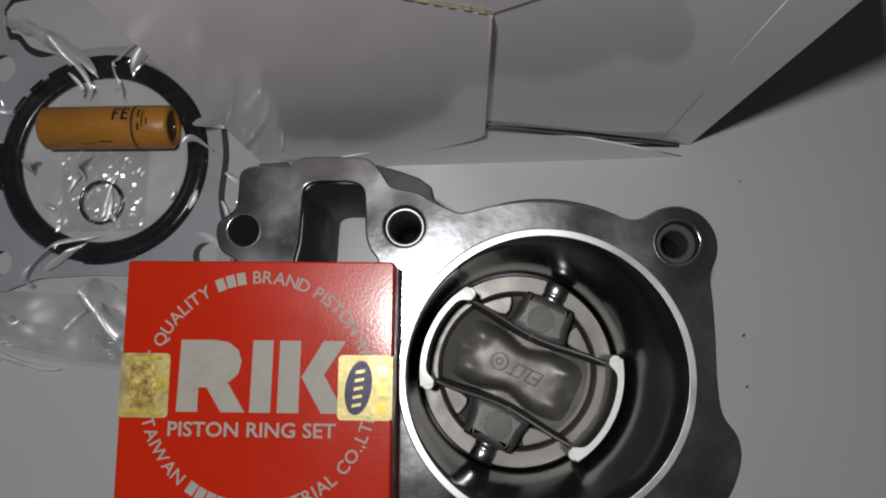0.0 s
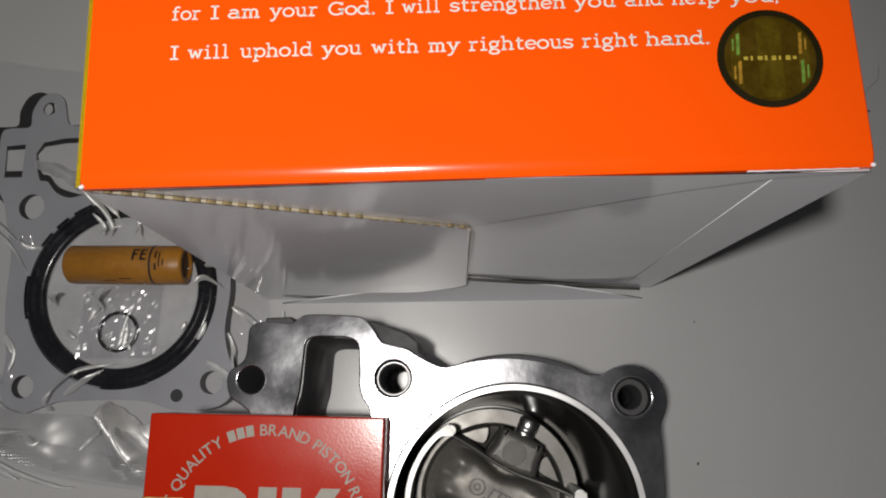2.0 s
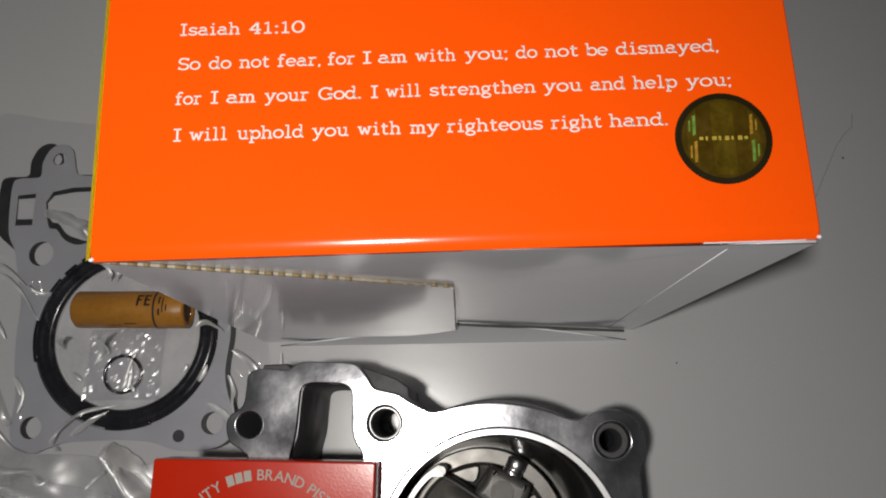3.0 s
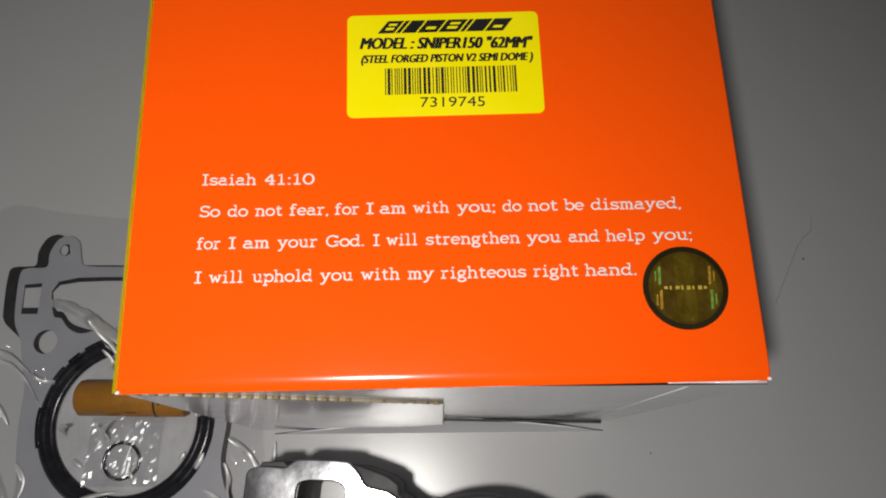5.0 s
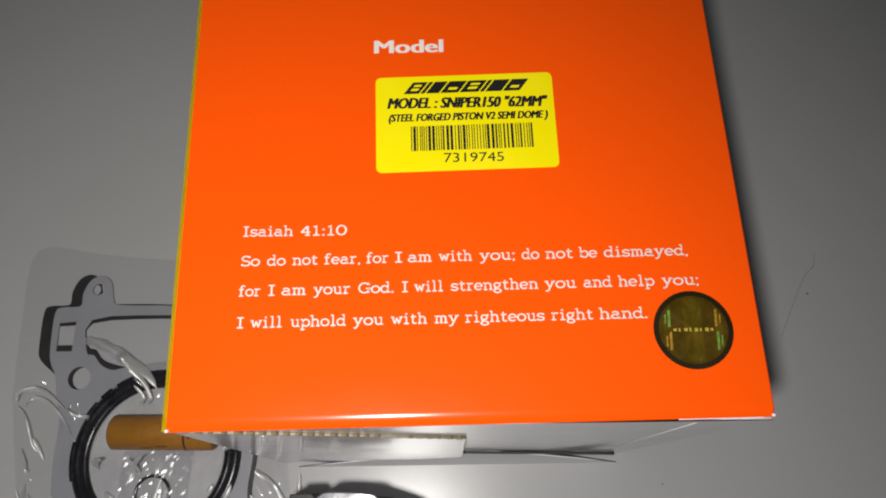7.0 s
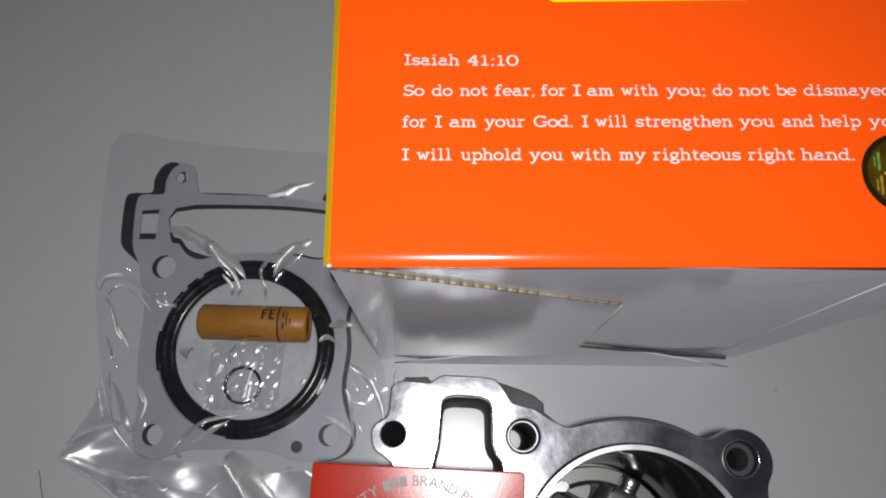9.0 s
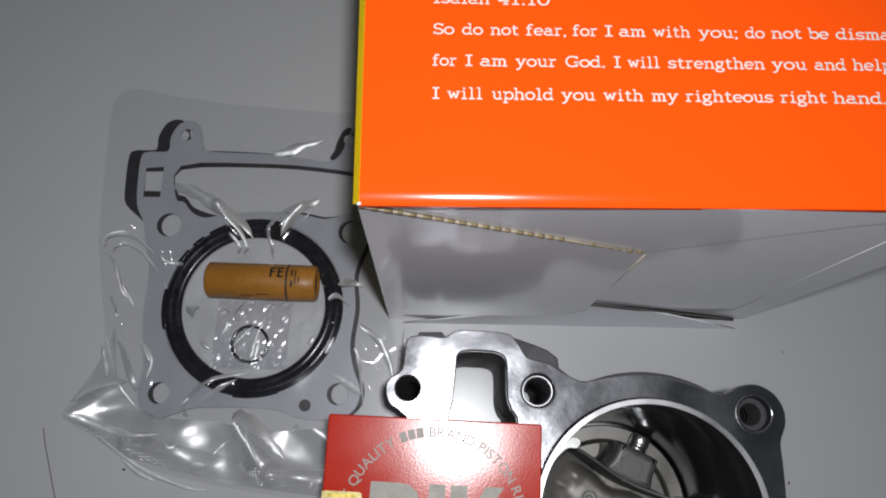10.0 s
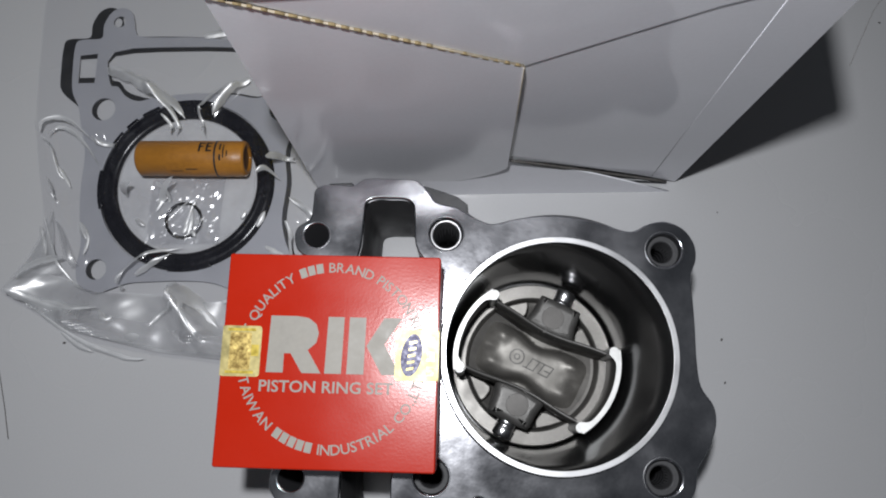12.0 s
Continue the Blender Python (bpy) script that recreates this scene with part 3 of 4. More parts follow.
def seal_sticker():
    s = thing("hologram_seal", 64.7, 79.3, BOX_TOP + 0.05, 0, "round dark gold hologram seal sticker on the carton", "sticker")
    plate("disc", [circle(0, 0, 8.3, 56)], 0, 0.08, M_HOLO_RIM, s)
    plate("foil", [circle(0, 0, 7.2, 56)], 0.08, 0.12, M_HOLO, s)
    # hologram sheen and glints painted as coloured bands and bars; a row of bright dashes
    for x0, x1, mat in ((-6.2, -4.5, M_HOLO_BAND), (-1.9, 1.9, M_HOLO_BAND), (4.5, 6.2, M_HOLO_BAND)):
        ends = [math.sqrt(6.9 ** 2 - x * x) for x in (x0, x1)]
        plate("sheen_band", [[(x0, -ends[0]), (x1, -ends[1]), (x1, ends[1]), (x0, ends[0])]], 0.12, 0.135, mat, s, "sheen painted as a dull gold band")
    for side in (-1, 1):
        for k, (y0, y1, wide) in enumerate(((0.5, 4.3, 0.34), (-4.4, -0.4, 0.34), (1.2, 3.4, 0.2), (-3.6, -1.2, 0.2))):
            x = side * (4.9 if k < 2 else 5.7)
            plate("glint_bar", [[(x - wide, y0), (x + wide * 0.5, y0 + 0.2), (x + wide, y1), (x - wide * 0.5, y1 - 0.2)]], 0.14, 0.17, (M_HOLO_GREEN, M_HOLO_WARM)[(k + (side > 0)) % 2], s)
    for i, (w, h) in enumerate(((0.7, 0.5), (0.35, 0.7), (0.8, 0.6), (0.45, 0.75), (0.7, 0.7), (0.35, 0.6), (0.75, 0.7), (0.6, 0.5))):
        plate("glint_dash", [rect(-4.2 + i * 1.1, -h * 0.6, -4.2 + i * 1.1 + w, h * 0.5, 0.1, 2)], 0.15, 0.18, M_HOLO_GOLD, s)
    return s


carton()
model_label()
seal_sticker()

# ---- the cylinder block ----
DECK = 46.3
LIP = 48.6
BX, BY, BR = 27.8, 0.1, 29.1
STUDS = [(-1.2, 32.5, 4.5, 3.5), (57.0, 27.3, 4.5, 2.9), (52.9, -31.0, 4.5, 2.9), (-5.5, -30.4, 4.5, 3.0)]
SMALL = [(-36.4, 32.6, 3.3), (-41.0, -30.6, 3.3)]
TUNNEL = [(-23.5, 38), (-22.9, 41.8), (-20.5, 42.9), (-16.8, 42.9), (-12.5, 42.6), (-10.1, 41), (-9.7, 37), (-9.6, 31), (-8.6, 27.6), (-6.9, 24.5), (-7.2, 16),
          (-8.4, 8), (-8.8, 0), (-8.4, -10), (-8.6, -20), (-12.5, -25), (-15.4, -30), (-15.8, -38), (-17, -41), (-22, -42), (-27, -41.5), (-28.6, -38), (-28.2, -25),
          (-27, 0), (-25.8, 22), (-24.2, 30)]
DECK_OUT = [(-42.4, 32.2), (-41.6, 35), (-38.3, 37.6), (-37.6, 42), (-37.2, 45.4), (-34.8, 46.9), (-30, 46.8), (-26.8, 46.6), (-25, 47.6), (-22.8, 48.6), (-16, 48.5), (-9.9, 48.0),
            (-7.8, 46.8), (-5.9, 44.4), (-4.1, 41.6), (-1.0, 40.6), (2, 39.8), (4.8, 38.1), (8.6, 36.0), (11.8, 35.2), (17.8, 36.5), (25.7, 37.3), (33.6, 36.6), (40.7, 34.9),
            (46.4, 32.9), (49.6, 32.8), (53.3, 34.6), (58.0, 35.2), (62.6, 33.0), (65.1, 28.9), (65.2, 24.6), (63.5, 20), (63.6, 14.2), (63.6, 6.5), (63.4, -2), (64, -8.6),
            (66.8, -13.4), (67, -18.3), (64.8, -24), (61.5, -29), (60.6, -34), (57.5, -38), (52, -39.2), (47, -37.2), (42, -36.6), (34, -39), (26, -40.6), (16, -41), (8, -41.4),
            (2, -39.6), (-3, -39.8), (-7, -44), (-10, -47.5), (-18, -48.4), (-28, -48), (-34, -46), (-36, -41), (-41, -38.2), (-45.2, -35.4), (-46.6, -31.5), (-45, -27.5),
            (-40, -24.6), (-37, -20), (-35.6, 0), (-36, 22), (-38, 26), (-41.3, 28.4)]


def cylinder_block():
    block = thing("cylinder_block", 0, 0, 0, 0, "aluminium motorcycle cylinder block with machined top face standing on the table", "engine part")
    tunnel = rounded(TUNNEL, 4)
    holes = [circle(x, y, r, 28) for x, y, r, _ in STUDS] + [circle(x, y, r, 28) for x, y, r in SMALL] + [circle(6.5, -37.6, 2.2, 20)]
    plate("top_flange", [rounded(DECK_OUT, 4), tunnel, circle(BX, BY, 30.8, 96), *holes], 43.6, DECK, M_DECK, block, "bright machined deck face with scratches", 0.35)
    wall = [(-34.5, 46.2), (-33.8, 48.2), (-27.5, 48.4), (-26.5, 47.2), (-14, 47.8), (-7, 47.0), (-1.5, 45.2), (2, 43.8), (4.8, 41.6), (5.0, 39)]
    wall += circle(BX, BY, 38.2, 16, 116, 60, False)
    wall += [(51, 33.0), (57.5, 34), (62.2, 31.5), (63.8, 27), (62.0, 20), (62.6, 8), (62.6, -6), (65.4, -14), (65.0, -20), (60.5, -29), (58.5, -36), (52, -38), (46.5, -36.2)]
    wall += circle(BX, BY, 38.6, 14, -60, -118, False)
    wall += [(2, -38.6), (-3, -40), (-8, -46), (-20, -47), (-32, -45), (-34, -38), (-32.4, -20), (-31, 0), (-31, 20), (-31.5, 34)]
    studs = [circle(x, y, r, 24) for x, y, _, r in STUDS]
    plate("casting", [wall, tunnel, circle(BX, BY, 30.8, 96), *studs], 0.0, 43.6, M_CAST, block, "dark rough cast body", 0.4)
    bm = lathe([(30.7, 0.0), (30.7, LIP - 0.3), (30.5, LIP - 0.1), (29.3, LIP - 0.1), (BR, LIP - 0.5), (28.2, 41), (27.3, 34), (26.2, 27), (25.6, 18), (25.4, 8), (25.3, 0.0)], 128)
    for v in bm.verts:
        if math.hypot(v.co.x, v.co.y) < 29.15:
            lean = min(1.0, (LIP - v.co.z) / 20)
            v.co.x -= 3.6 * lean
    bmesh.ops.translate(bm, verts=bm.verts, vec=(BX, BY, 0))
    part("liner", bm, M_LINER, block, "honed dark steel cylinder liner", True)
    ring("liner_rim", BX, BY, 29.15, 30.65, LIP - 0.15, LIP + 0.15, M_RIM, block, "bright turned rim", 0.1, 128)
    for x, y, r, r2 in STUDS:
        bm = lathe([(r + 0.02, DECK - 7.6), (r + 0.02, DECK - 0.3), (r - 0.1, DECK - 0.3), (r - 0.15, DECK - 7.2), (r2, DECK - 7.4), (r2 - 0.1, 0.5), (r2 + 0.05, 0.5)], 32)
        bmesh.ops.translate(bm, verts=bm.verts, vec=(x, y, 0))
        part("stud_bore", bm, M_BORE, block, "stepped dowel bore, inner shade painted black", True)
        bm = lathe([(r + 0.6, DECK - 0.1), (r + 0.6, DECK + 0.06), (r + 0.05, DECK - 0.35), (r - 0.1, DECK - 0.35)], 40)
        bmesh.ops.translate(bm, verts=bm.verts, vec=(x, y, 0))
        part("bore_chamfer", bm, M_RIM, block, "bright chamfer", True)
        for k in range(4):
            if r2 < 3.2:
                bm = lathe([(r2 - 0.05, 36 - 2.6 * k), (r2 - 0.5, 35.2 - 2.6 * k), (r2 - 0.05, 34.4 - 2.6 * k)], 24)
                bmesh.ops.translate(bm, verts=bm.verts, vec=(x, y, 0))
                part("thread_turn", bm, M_BORE, block, "", True)
    x, y = STUDS[0][:2]
    bm = lathe([(4.42, 36), (4.42, DECK - 1.6), (4.2, DECK - 1.2), (3.75, DECK - 1.2), (3.55, DECK - 1.6), (3.55, 36)], 40)
    bmesh.ops.translate(bm, verts=bm.verts, vec=(x, y, 0))
    part("dowel_sleeve", bm, M_RIM, block, "bright hollow dowel sleeve", True)
    # closed black cup added under each bolt hole to keep it dark
    for x, y, r in SMALL:
        bm = lathe([(r + 1.2, 18), (r + 1.2, 43.4), (r + 0.02, DECK - 0.3), (r - 0.1, DECK - 0.3), (r - 0.2, 19), (0.01, 19), (0.01, 18)], 32)
        bmesh.ops.translate(bm, verts=bm.verts, vec=(x, y, 0))
        part("bolt_bore", bm, M_BORE, block, "blind bolt bore, inner shade painted black", True)
        bm = lathe([(r + 0.5, DECK - 0.1), (r + 0.5, DECK + 0.06), (r + 0.05, DECK - 0.35), (r - 0.1, DECK - 0.35)], 40)
        bmesh.ops.translate(bm, verts=bm.verts, vec=(x, y, 0))
        part("bore_chamfer", bm, M_RIM, block, "bright chamfer", True)
    return block


cylinder_block()


# ---- the piston, crown down inside the bore ----
def piston():
    p = thing("piston", 24.2, 0.1, 0, -26.6, "forged alloy piston lying crown down inside the cylinder bore", "piston")
    bm = lathe([(0.01, 0.0), (24.0, 0.0), (24.7, 0.8), (24.8, 8.0), (24.4, 8.6), (20.6, 8.6), (20.1, 8.1), (19.4, 5.2), (18.6, 4.9), (10.0, 0.9), (0.01, 0.9)], 96)
    part("crown", bm, M_CROWN, p, "grey forged crown with its flat rim")
    for side in (1, -1):
        # raised floor of the pocket on either side of the boss
        for k in (1, -1):
            pocket = [(k * 8.4, side * 11.8), (k * 15.6, side * 11.4), (k * 14.4, side * 13.2), (k * 12.2, side * 15.2), (k * 9.0, side * 17.0)]
            plate("pocket_floor", [rounded(pocket[::side * k], 3)], 0.9, 7.6, M_CROWN, p, "small bright pocket floor", 0.5)
        # web that joins the skirts
        bm = bmesh.new()
        n = 16
        rows = []
        for i in range(n + 1):
            u = -17.5 + 35 * i / n
            v = 10.6 - 1.5 * math.cos(u / 17.5 * math.pi / 2) ** 2
            top = 23.0 - 2.0 * math.cos(u / 17.5 * math.pi / 2)
            rows.append([bm.verts.new((u, side * (v + d), h)) for d, h in ((-0.8, 1.0), (-0.45, top), (0.45, top), (0.8, 1.0))])
        for a, b in zip(rows, rows[1:]):
            for k in range(4):
                bm.faces.new((a[k], a[(k + 1) % 4], b[(k + 1) % 4], b[k]))
        bm.faces.new(rows[0]), bm.faces.new(rows[-1])
        part("web", bm, M_PISTON_DARK, p, "web between skirts, shade in its colour", True)
        spine = [(-17.5 + 35 * i / 16, side * (10.6 - 1.5 * math.cos((i / 8 - 1) * math.pi / 2) ** 2), 22.9 - 2.0 * math.cos((i / 8 - 1) * math.pi / 2)) for i in range(17)]
        wire("web_edge", spine, 0.5, M_BOSS, p, "thin rubbed edge")
        ring("oil_hole", side * -1.2, side * 9.2, 0.3, 0.7, 20.4, 21.3, M_SPOT, p, "small oil hole lip", 0.15, 20)
        # pin boss, rounded over the pin
        boss = [(-6.6, 9.2), (6.6, 9.2), (6.8, 14), (6.4, 18.2), (5.2, 19.2), (-5.2, 19.2), (-6.4, 18.2), (-6.8, 14)]
        me = plate_mesh([rounded([(x, side * y) for x, y in boss][::side], 3)], 1.0, 20.2, 2.2)
        link_mesh("pin_boss", me, M_BOSS, p, "rounded pin boss")
        plate("boss_spot", [circle(-0.6 * side, side * 13.8, 3.3, 32)], 20.1, 20.35, M_SPOT, p, "flat machined spot", 0.1)
        bm = lathe([(0.01, 0.0), (2.6, 0.0), (2.9, 0.4), (2.9, 2.0), (2.6, 2.2), (2.9, 2.5), (2.9, 5.2), (2.5, 5.6), (0.01, 5.6)], 32)
        bmesh.ops.rotate(bm, verts=bm.verts, matrix=Matrix.Rotation(-side * math.pi / 2, 3, "X"))
        bmesh.ops.translate(bm, verts=bm.verts, vec=(0.2, side * 18.4, 14.2))
        part("pin_end", bm, M_CHROME, p, "polished pin end", True)
        # skirt with a bright machined edge that flares at both ends
        a0, a1 = (-31, 31) if side == 1 else (149, 211)
        outer, inner = circle(0, 0, 24.1, 24, a0, a1, False), circle(0, 0, 22.7, 24, a1, a0, False)
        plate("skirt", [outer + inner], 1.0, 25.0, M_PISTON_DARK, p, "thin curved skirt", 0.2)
        o2 = circle(0, 0, 24.2, 30, a0 - 2, a1 + 2, False)
        i2 = []
        for k in range(31):
            a = a1 + 2 + (a0 - a1 - 4) * k / 30
            r = 24.2 - 1.5 - 1.9 * math.exp(-(min(abs(a - a0), abs(a - a1)) / 4.5) ** 2)
            i2.append((r * math.cos(radians(a)), r * math.sin(radians(a))))
        for a in (a0 - 1, a1 + 1):
            x, y = 22.4 * math.cos(radians(a)), 22.4 * math.sin(radians(a))
            plate("skirt_corner", [circle(x, y, 1.5, 18)], 1.0, 25.3, M_PISTON_RIM, p, "rounded skirt corner", 0.2)
        plate("skirt_edge", [o2 + i2], 25.0, 25.4, M_PISTON_RIM, p, "bright machined skirt edge", 0.08)
    # the forged floor between the webs, pinched at its waist, with forked hollows towards the skirts
    bm = bmesh.new()
    nu, nv = 84, 40
    grid = []
    for i in range(nu + 1):
        line = []
        for j in range(nv + 1):
            u, v = -20.5 + 41 * i / nu, -10.0 + 20.0 * j / nv
            waist = 8.9 - 2.6 * math.exp(-(u / 6.0) ** 2)
            across = max(0.0, 1 - (abs(v) / waist) ** 6)
            along = max(0.0, 1 - (abs(u) / 18.6) ** 8)
            h = 1.3 + 5.2 * across ** 0.8 * along
            for s in (1, -1):
                h += 0.9 * across * math.exp(-((s * u - 11.8) / 2.8) ** 2 - ((abs(v) - 4.6) / 1.9) ** 2)
                h -= 0.8 * across * math.exp(-((s * u - 14.2) / 2.2) ** 2 - (v / 1.5) ** 2)
            h += 0.16 * noise.noise((u * 0.35, v * 0.35, 5.5))
            line.append(bm.verts.new((u, v, h)))
        grid.append(line)
    for i in range(nu):
        for j in range(nv):
            bm.faces.new((grid[i][j], grid[i + 1][j], grid[i + 1][j + 1], grid[i][j + 1]))
    part("under_crown", bm, M_PISTON, p, "smooth forged hollow under the crown", True)
    # cast maker's mark as plain shapes
    ring("cast_mark", -5.0, 0.2, 2.0, 2.45, 6.2, 6.75, M_PISTON_DARK, p, "", 0.0, 28)
    ring("cast_mark", -5.0, 0.2, 0.6, 1.05, 6.2, 6.75, M_PISTON_DARK, p, "", 0.0, 20)
    for x0, y0, x1, y1 in ((-0.9, -1.9, -0.5, 1.5), (-0.9, 1.5, 6.6, 1.9), (1.5, -1.5, 1.9, 1.5), (3.2, -1.5, 3.6, 1.5), (3.2, -1.9, 6.6, -1.5), (6.2, -1.5, 6.6, 1.5), (4.4, -0.3, 6.2, 0.1), (-1.9, -1.9, 1.9, -1.5)):
        plate("cast_mark", [[(x0 + 0.25 * y0, y0), (x1 + 0.25 * y0, y0), (x1 + 0.25 * y1, y1), (x0 + 0.25 * y1, y1)]], 6.2, 6.7, M_PISTON_DARK, p)
    return p


piston()


# ---- the red ring box on the deck ----
def ring_box():
    box = thing("ring_box", -29.7, -1.9, DECK, -1.9, "small red carton with silver print lying on the cylinder deck", "box")
    h = 12.9
    plate("body", [rect(-26.7, -26.1, 26.7, 26.1, 0.6, 2)], 0.02, h, M_RED, box, "glossy red printed carton", 0.35)
    z = h + 0.02
    # big mark, as plain silver blocks
    blocks = [
        [(-15.4, -3.4), (-11.2, -3.4), (-11.2, 1.3), (-9.6, 1.3), (-6.6, -3.4), (-1.9, -3.4), (-5.4, 2.2), (-3.4, 4.0), (-2.9, 6.4), (-3.6, 8.6), (-5.6, 10.1), (-8.4, 10.5), (-15.0, 10.5)],
        [(-1.0, -3.4), (3.1, -3.4), (3.3, 10.5), (-0.7, 10.5)],
        [(4.4, -3.4), (8.6, -3.4), (8.7, 10.5), (4.6, 10.5)],
        [(9.0, 3.5), (13.0, -3.4), (17.6, -3.4), (13.4, 4.0), (17.6, 10.5), (13.2, 10.5)]]
    for b in blocks:
        plate("mark_block", [b], z, z + 0.06, M_SILVER_INK, box)
    print_line("print_line", "PISTON RING SET", -16.8, -8.0, 16.0, -8.0, z + 0.02, 3.9, M_SILVER_INK, box, 0.06)
    arc_print("print_line", "T QUALITY ### BRAND PISTON RING", 0.6, 0.8, 20.9, 166, 6, z + 0.02, 3.5, M_SILVER_INK, box, False, 0.03)
    arc_print("print_line", "TAIWAN ##### INDUSTRIAL CO.,LTD", 0.6, 0.8, 23.4, 194, 352, z + 0.02, 3.5, M_SILVER_INK, box, True, 0.03)
    for side in (-1, 1):
        x0, x1 = (-26.75, -17.0) if side < 0 else (16.2, 26.75)
        st = plate("seal_film", [rect(x0, -4.6, x1, 7.8, 0.8)], h + 0.08, h + 0.14, M_STICKER, box, "gold hologram security film")
        xm = (x0 + x1) / 2
        if side < 0:
            plate("foil_panel", [rect(xm - 2.9, -3.0, xm + 2.4, 6.2, 0.5)], h + 0.14, h + 0.17, M_MOSAIC, st, "dark and gold mosaic foil")
            for y in (-3.9, 6.5):
                plate("foil_bar", [rect(xm - 3.6, y, xm + 3.4, y + 0.7)], h + 0.14, h + 0.17, M_HOLO_GOLD, st)
            plate("foil_bar", [rect(xm + 2.5, 0.4, xm + 4.4, 3.2)], h + 0.14, h + 0.17, M_HOLO_GOLD, st)
        else:
            oval = [(xm - 1.3 + 2.6 * math.cos(a / 5) + 0.12 * 5 * math.sin(a / 5), 1.6 + 5.2 * math.sin(a / 5)) for a in range(31)]
            plate("foil_oval", [oval], h + 0.14, h + 0.17, M_INDIGO, st, "dark indigo foil oval")
            # the word in the oval, as plain slanted bars
            for i in range(5):
                y = -2.2 + i * 1.6
                plate("foil_bar", [[(xm - 2.3 + 0.1 * y, y), (xm - 0.5 + 0.1 * y, y + 0.35), (xm - 0.5 + 0.1 * y, y + 0.95), (xm - 2.3 + 0.1 * y, y + 0.6)]], h + 0.17, h + 0.19, M_STICKER, st)
            for i in range(3):
                plate("foil_bar", [rect(xm + 2.4, -3.4 + i * 3.6, xm + 4.2, -1.2 + i * 3.6)], h + 0.14, h + 0.17, (M_HOLO_DULL, M_HOLO_GOLD, M_MOSAIC)[i], st)
        edge = -26.72 if side < 0 else 26.72
        bm = bmesh.new()
        bmesh.ops.create_cube(bm, size=1, matrix=Matrix.Translation((edge, 1.6, h - 3)) @ Matrix.Diagonal((0.12, 12.2, 6.2, 1)))
        part("film_fold", bm, M_STICKER, box)
    return box


ring_box()

# ---- gaskets, seal ring, pin and circlip in the clear bag ----
GX, GY = -90.6, 62.0
GASKET = [(-125.0, 117.6), (-124.8, 122.5), (-122.4, 127.4), (-118.5, 129.0), (-115.0, 127.2), (-113.7, 123.2), (-112.9, 119.6), (-110, 117.4), (-92, 116.9), (-77, 115.5), (-70, 114.5), (-66, 115.3),
          (-63.4, 118.6), (-62.5, 122.0), (-60.6, 126.4), (-58.4, 128.0), (-56.6, 126), (-55.4, 120.6), (-53, 116.4), (-48.4, 115), (-47, 108), (-47.4, 98), (-51, 91.5), (-53.6, 84), (-57, 73.5),
          (-56.2, 62), (-57.4, 50), (-56, 42), (-53.4, 35), (-55, 28.6), (-61, 25.4), (-71.5, 25.2), (-80, 27.8), (-90, 28.6), (-101, 28.4), (-108, 28.0), (-113.5, 26.2),
          (-119, 24.6), (-124.4, 27.6), (-126, 33), (-125.2, 42), (-126.6, 52), (-127.2, 62), (-127, 74), (-129.4, 84), (-131, 91), (-133.8, 97), (-134.6, 106), (-134.4, 115), (-132, 116.8), (-128, 116.9)]
WINDOW = [(-120.2, 111.8), (-94.5, 113.2), (-72, 112.2), (-52, 109), (-51, 103), (-52, 98.5), (-60, 95.6), (-68, 93.2), (-76, 94.6), (-90, 95.4), (-104, 94.0), (-110, 92.8), (-114.6, 94.8), (-117.6, 98.4), (-120.6, 99.8)]
NOTCH = [(-132.0, 100.0), (-126.2, 100.0), (-126.0, 111.2), (-132.4, 110.8)]
HOLES = [(-119.2, 123.6, 2.2), (-59.6, 123.4, 2.2), (-122.0, 90.0, 4.2), (-59.2, 88.6, 4.2), (-119.2, 32.8, 3.5), (-60.8, 33.4, 3.5), (-71.3, 29.6, 1.9)]


def gasket(name, left, right, z, bore, mat, label):
    g = thing(name, GX, GY, z, 0, label, "gasket")

    def move(points):
        out = []
        for x, y in points:
            top = max(0.0, min(1.0, (y - 91) / 7))
            ear = max(0.0, min(1.0, (y - 114.2) / 2.0))
            out.append((x - GX + (-left * top if x < GX else right * (1 - ear) - 0.7 * left * ear), y - GY + (0.6 * right if y > 113.5 and x < -77 else 0)))
        return out

    lip = 1.1 if left else 0.0
    shut = [(x, y - lip if y > 105 else y + (2.0 * lip if x < -104 else 0.8 * lip if -77 < x < -62 else 0)) for x, y in WINDOW]
    notch = [(x + (-0.5 * lip if x < -129 else 0.5 * lip), y - 1.0 * lip if y > 105 else y + 2.2 * lip) for x, y in NOTCH]
    cuts = [[(x - GX, y - GY) for x, y in notch], [(x - GX, y - GY) for x, y in rounded(shut, 3)], circle(0, 0, bore, 80)]
    cuts += [circle(x - GX + (-left * 0.36 if y > 100 else left * 0.28), y - GY, r, 28) for x, y, r in (HOLES[:-1] if left else HOLES)]
    plate("sheet", [move(rounded(GASKET, 4)), *cuts], 0, 0.7, mat, g, "", 0.1)
    return g


gasket("base_gasket", 4.6, 1.3, 0.1, 30.6, M_BLACK_GASKET, "black cylinder gasket under the grey one in the clear bag")
gasket("head_gasket", 0.0, 0.0, 0.9, 30.2, M_GASKET, "grey coated cylinder gasket with bolt holes in the clear bag")


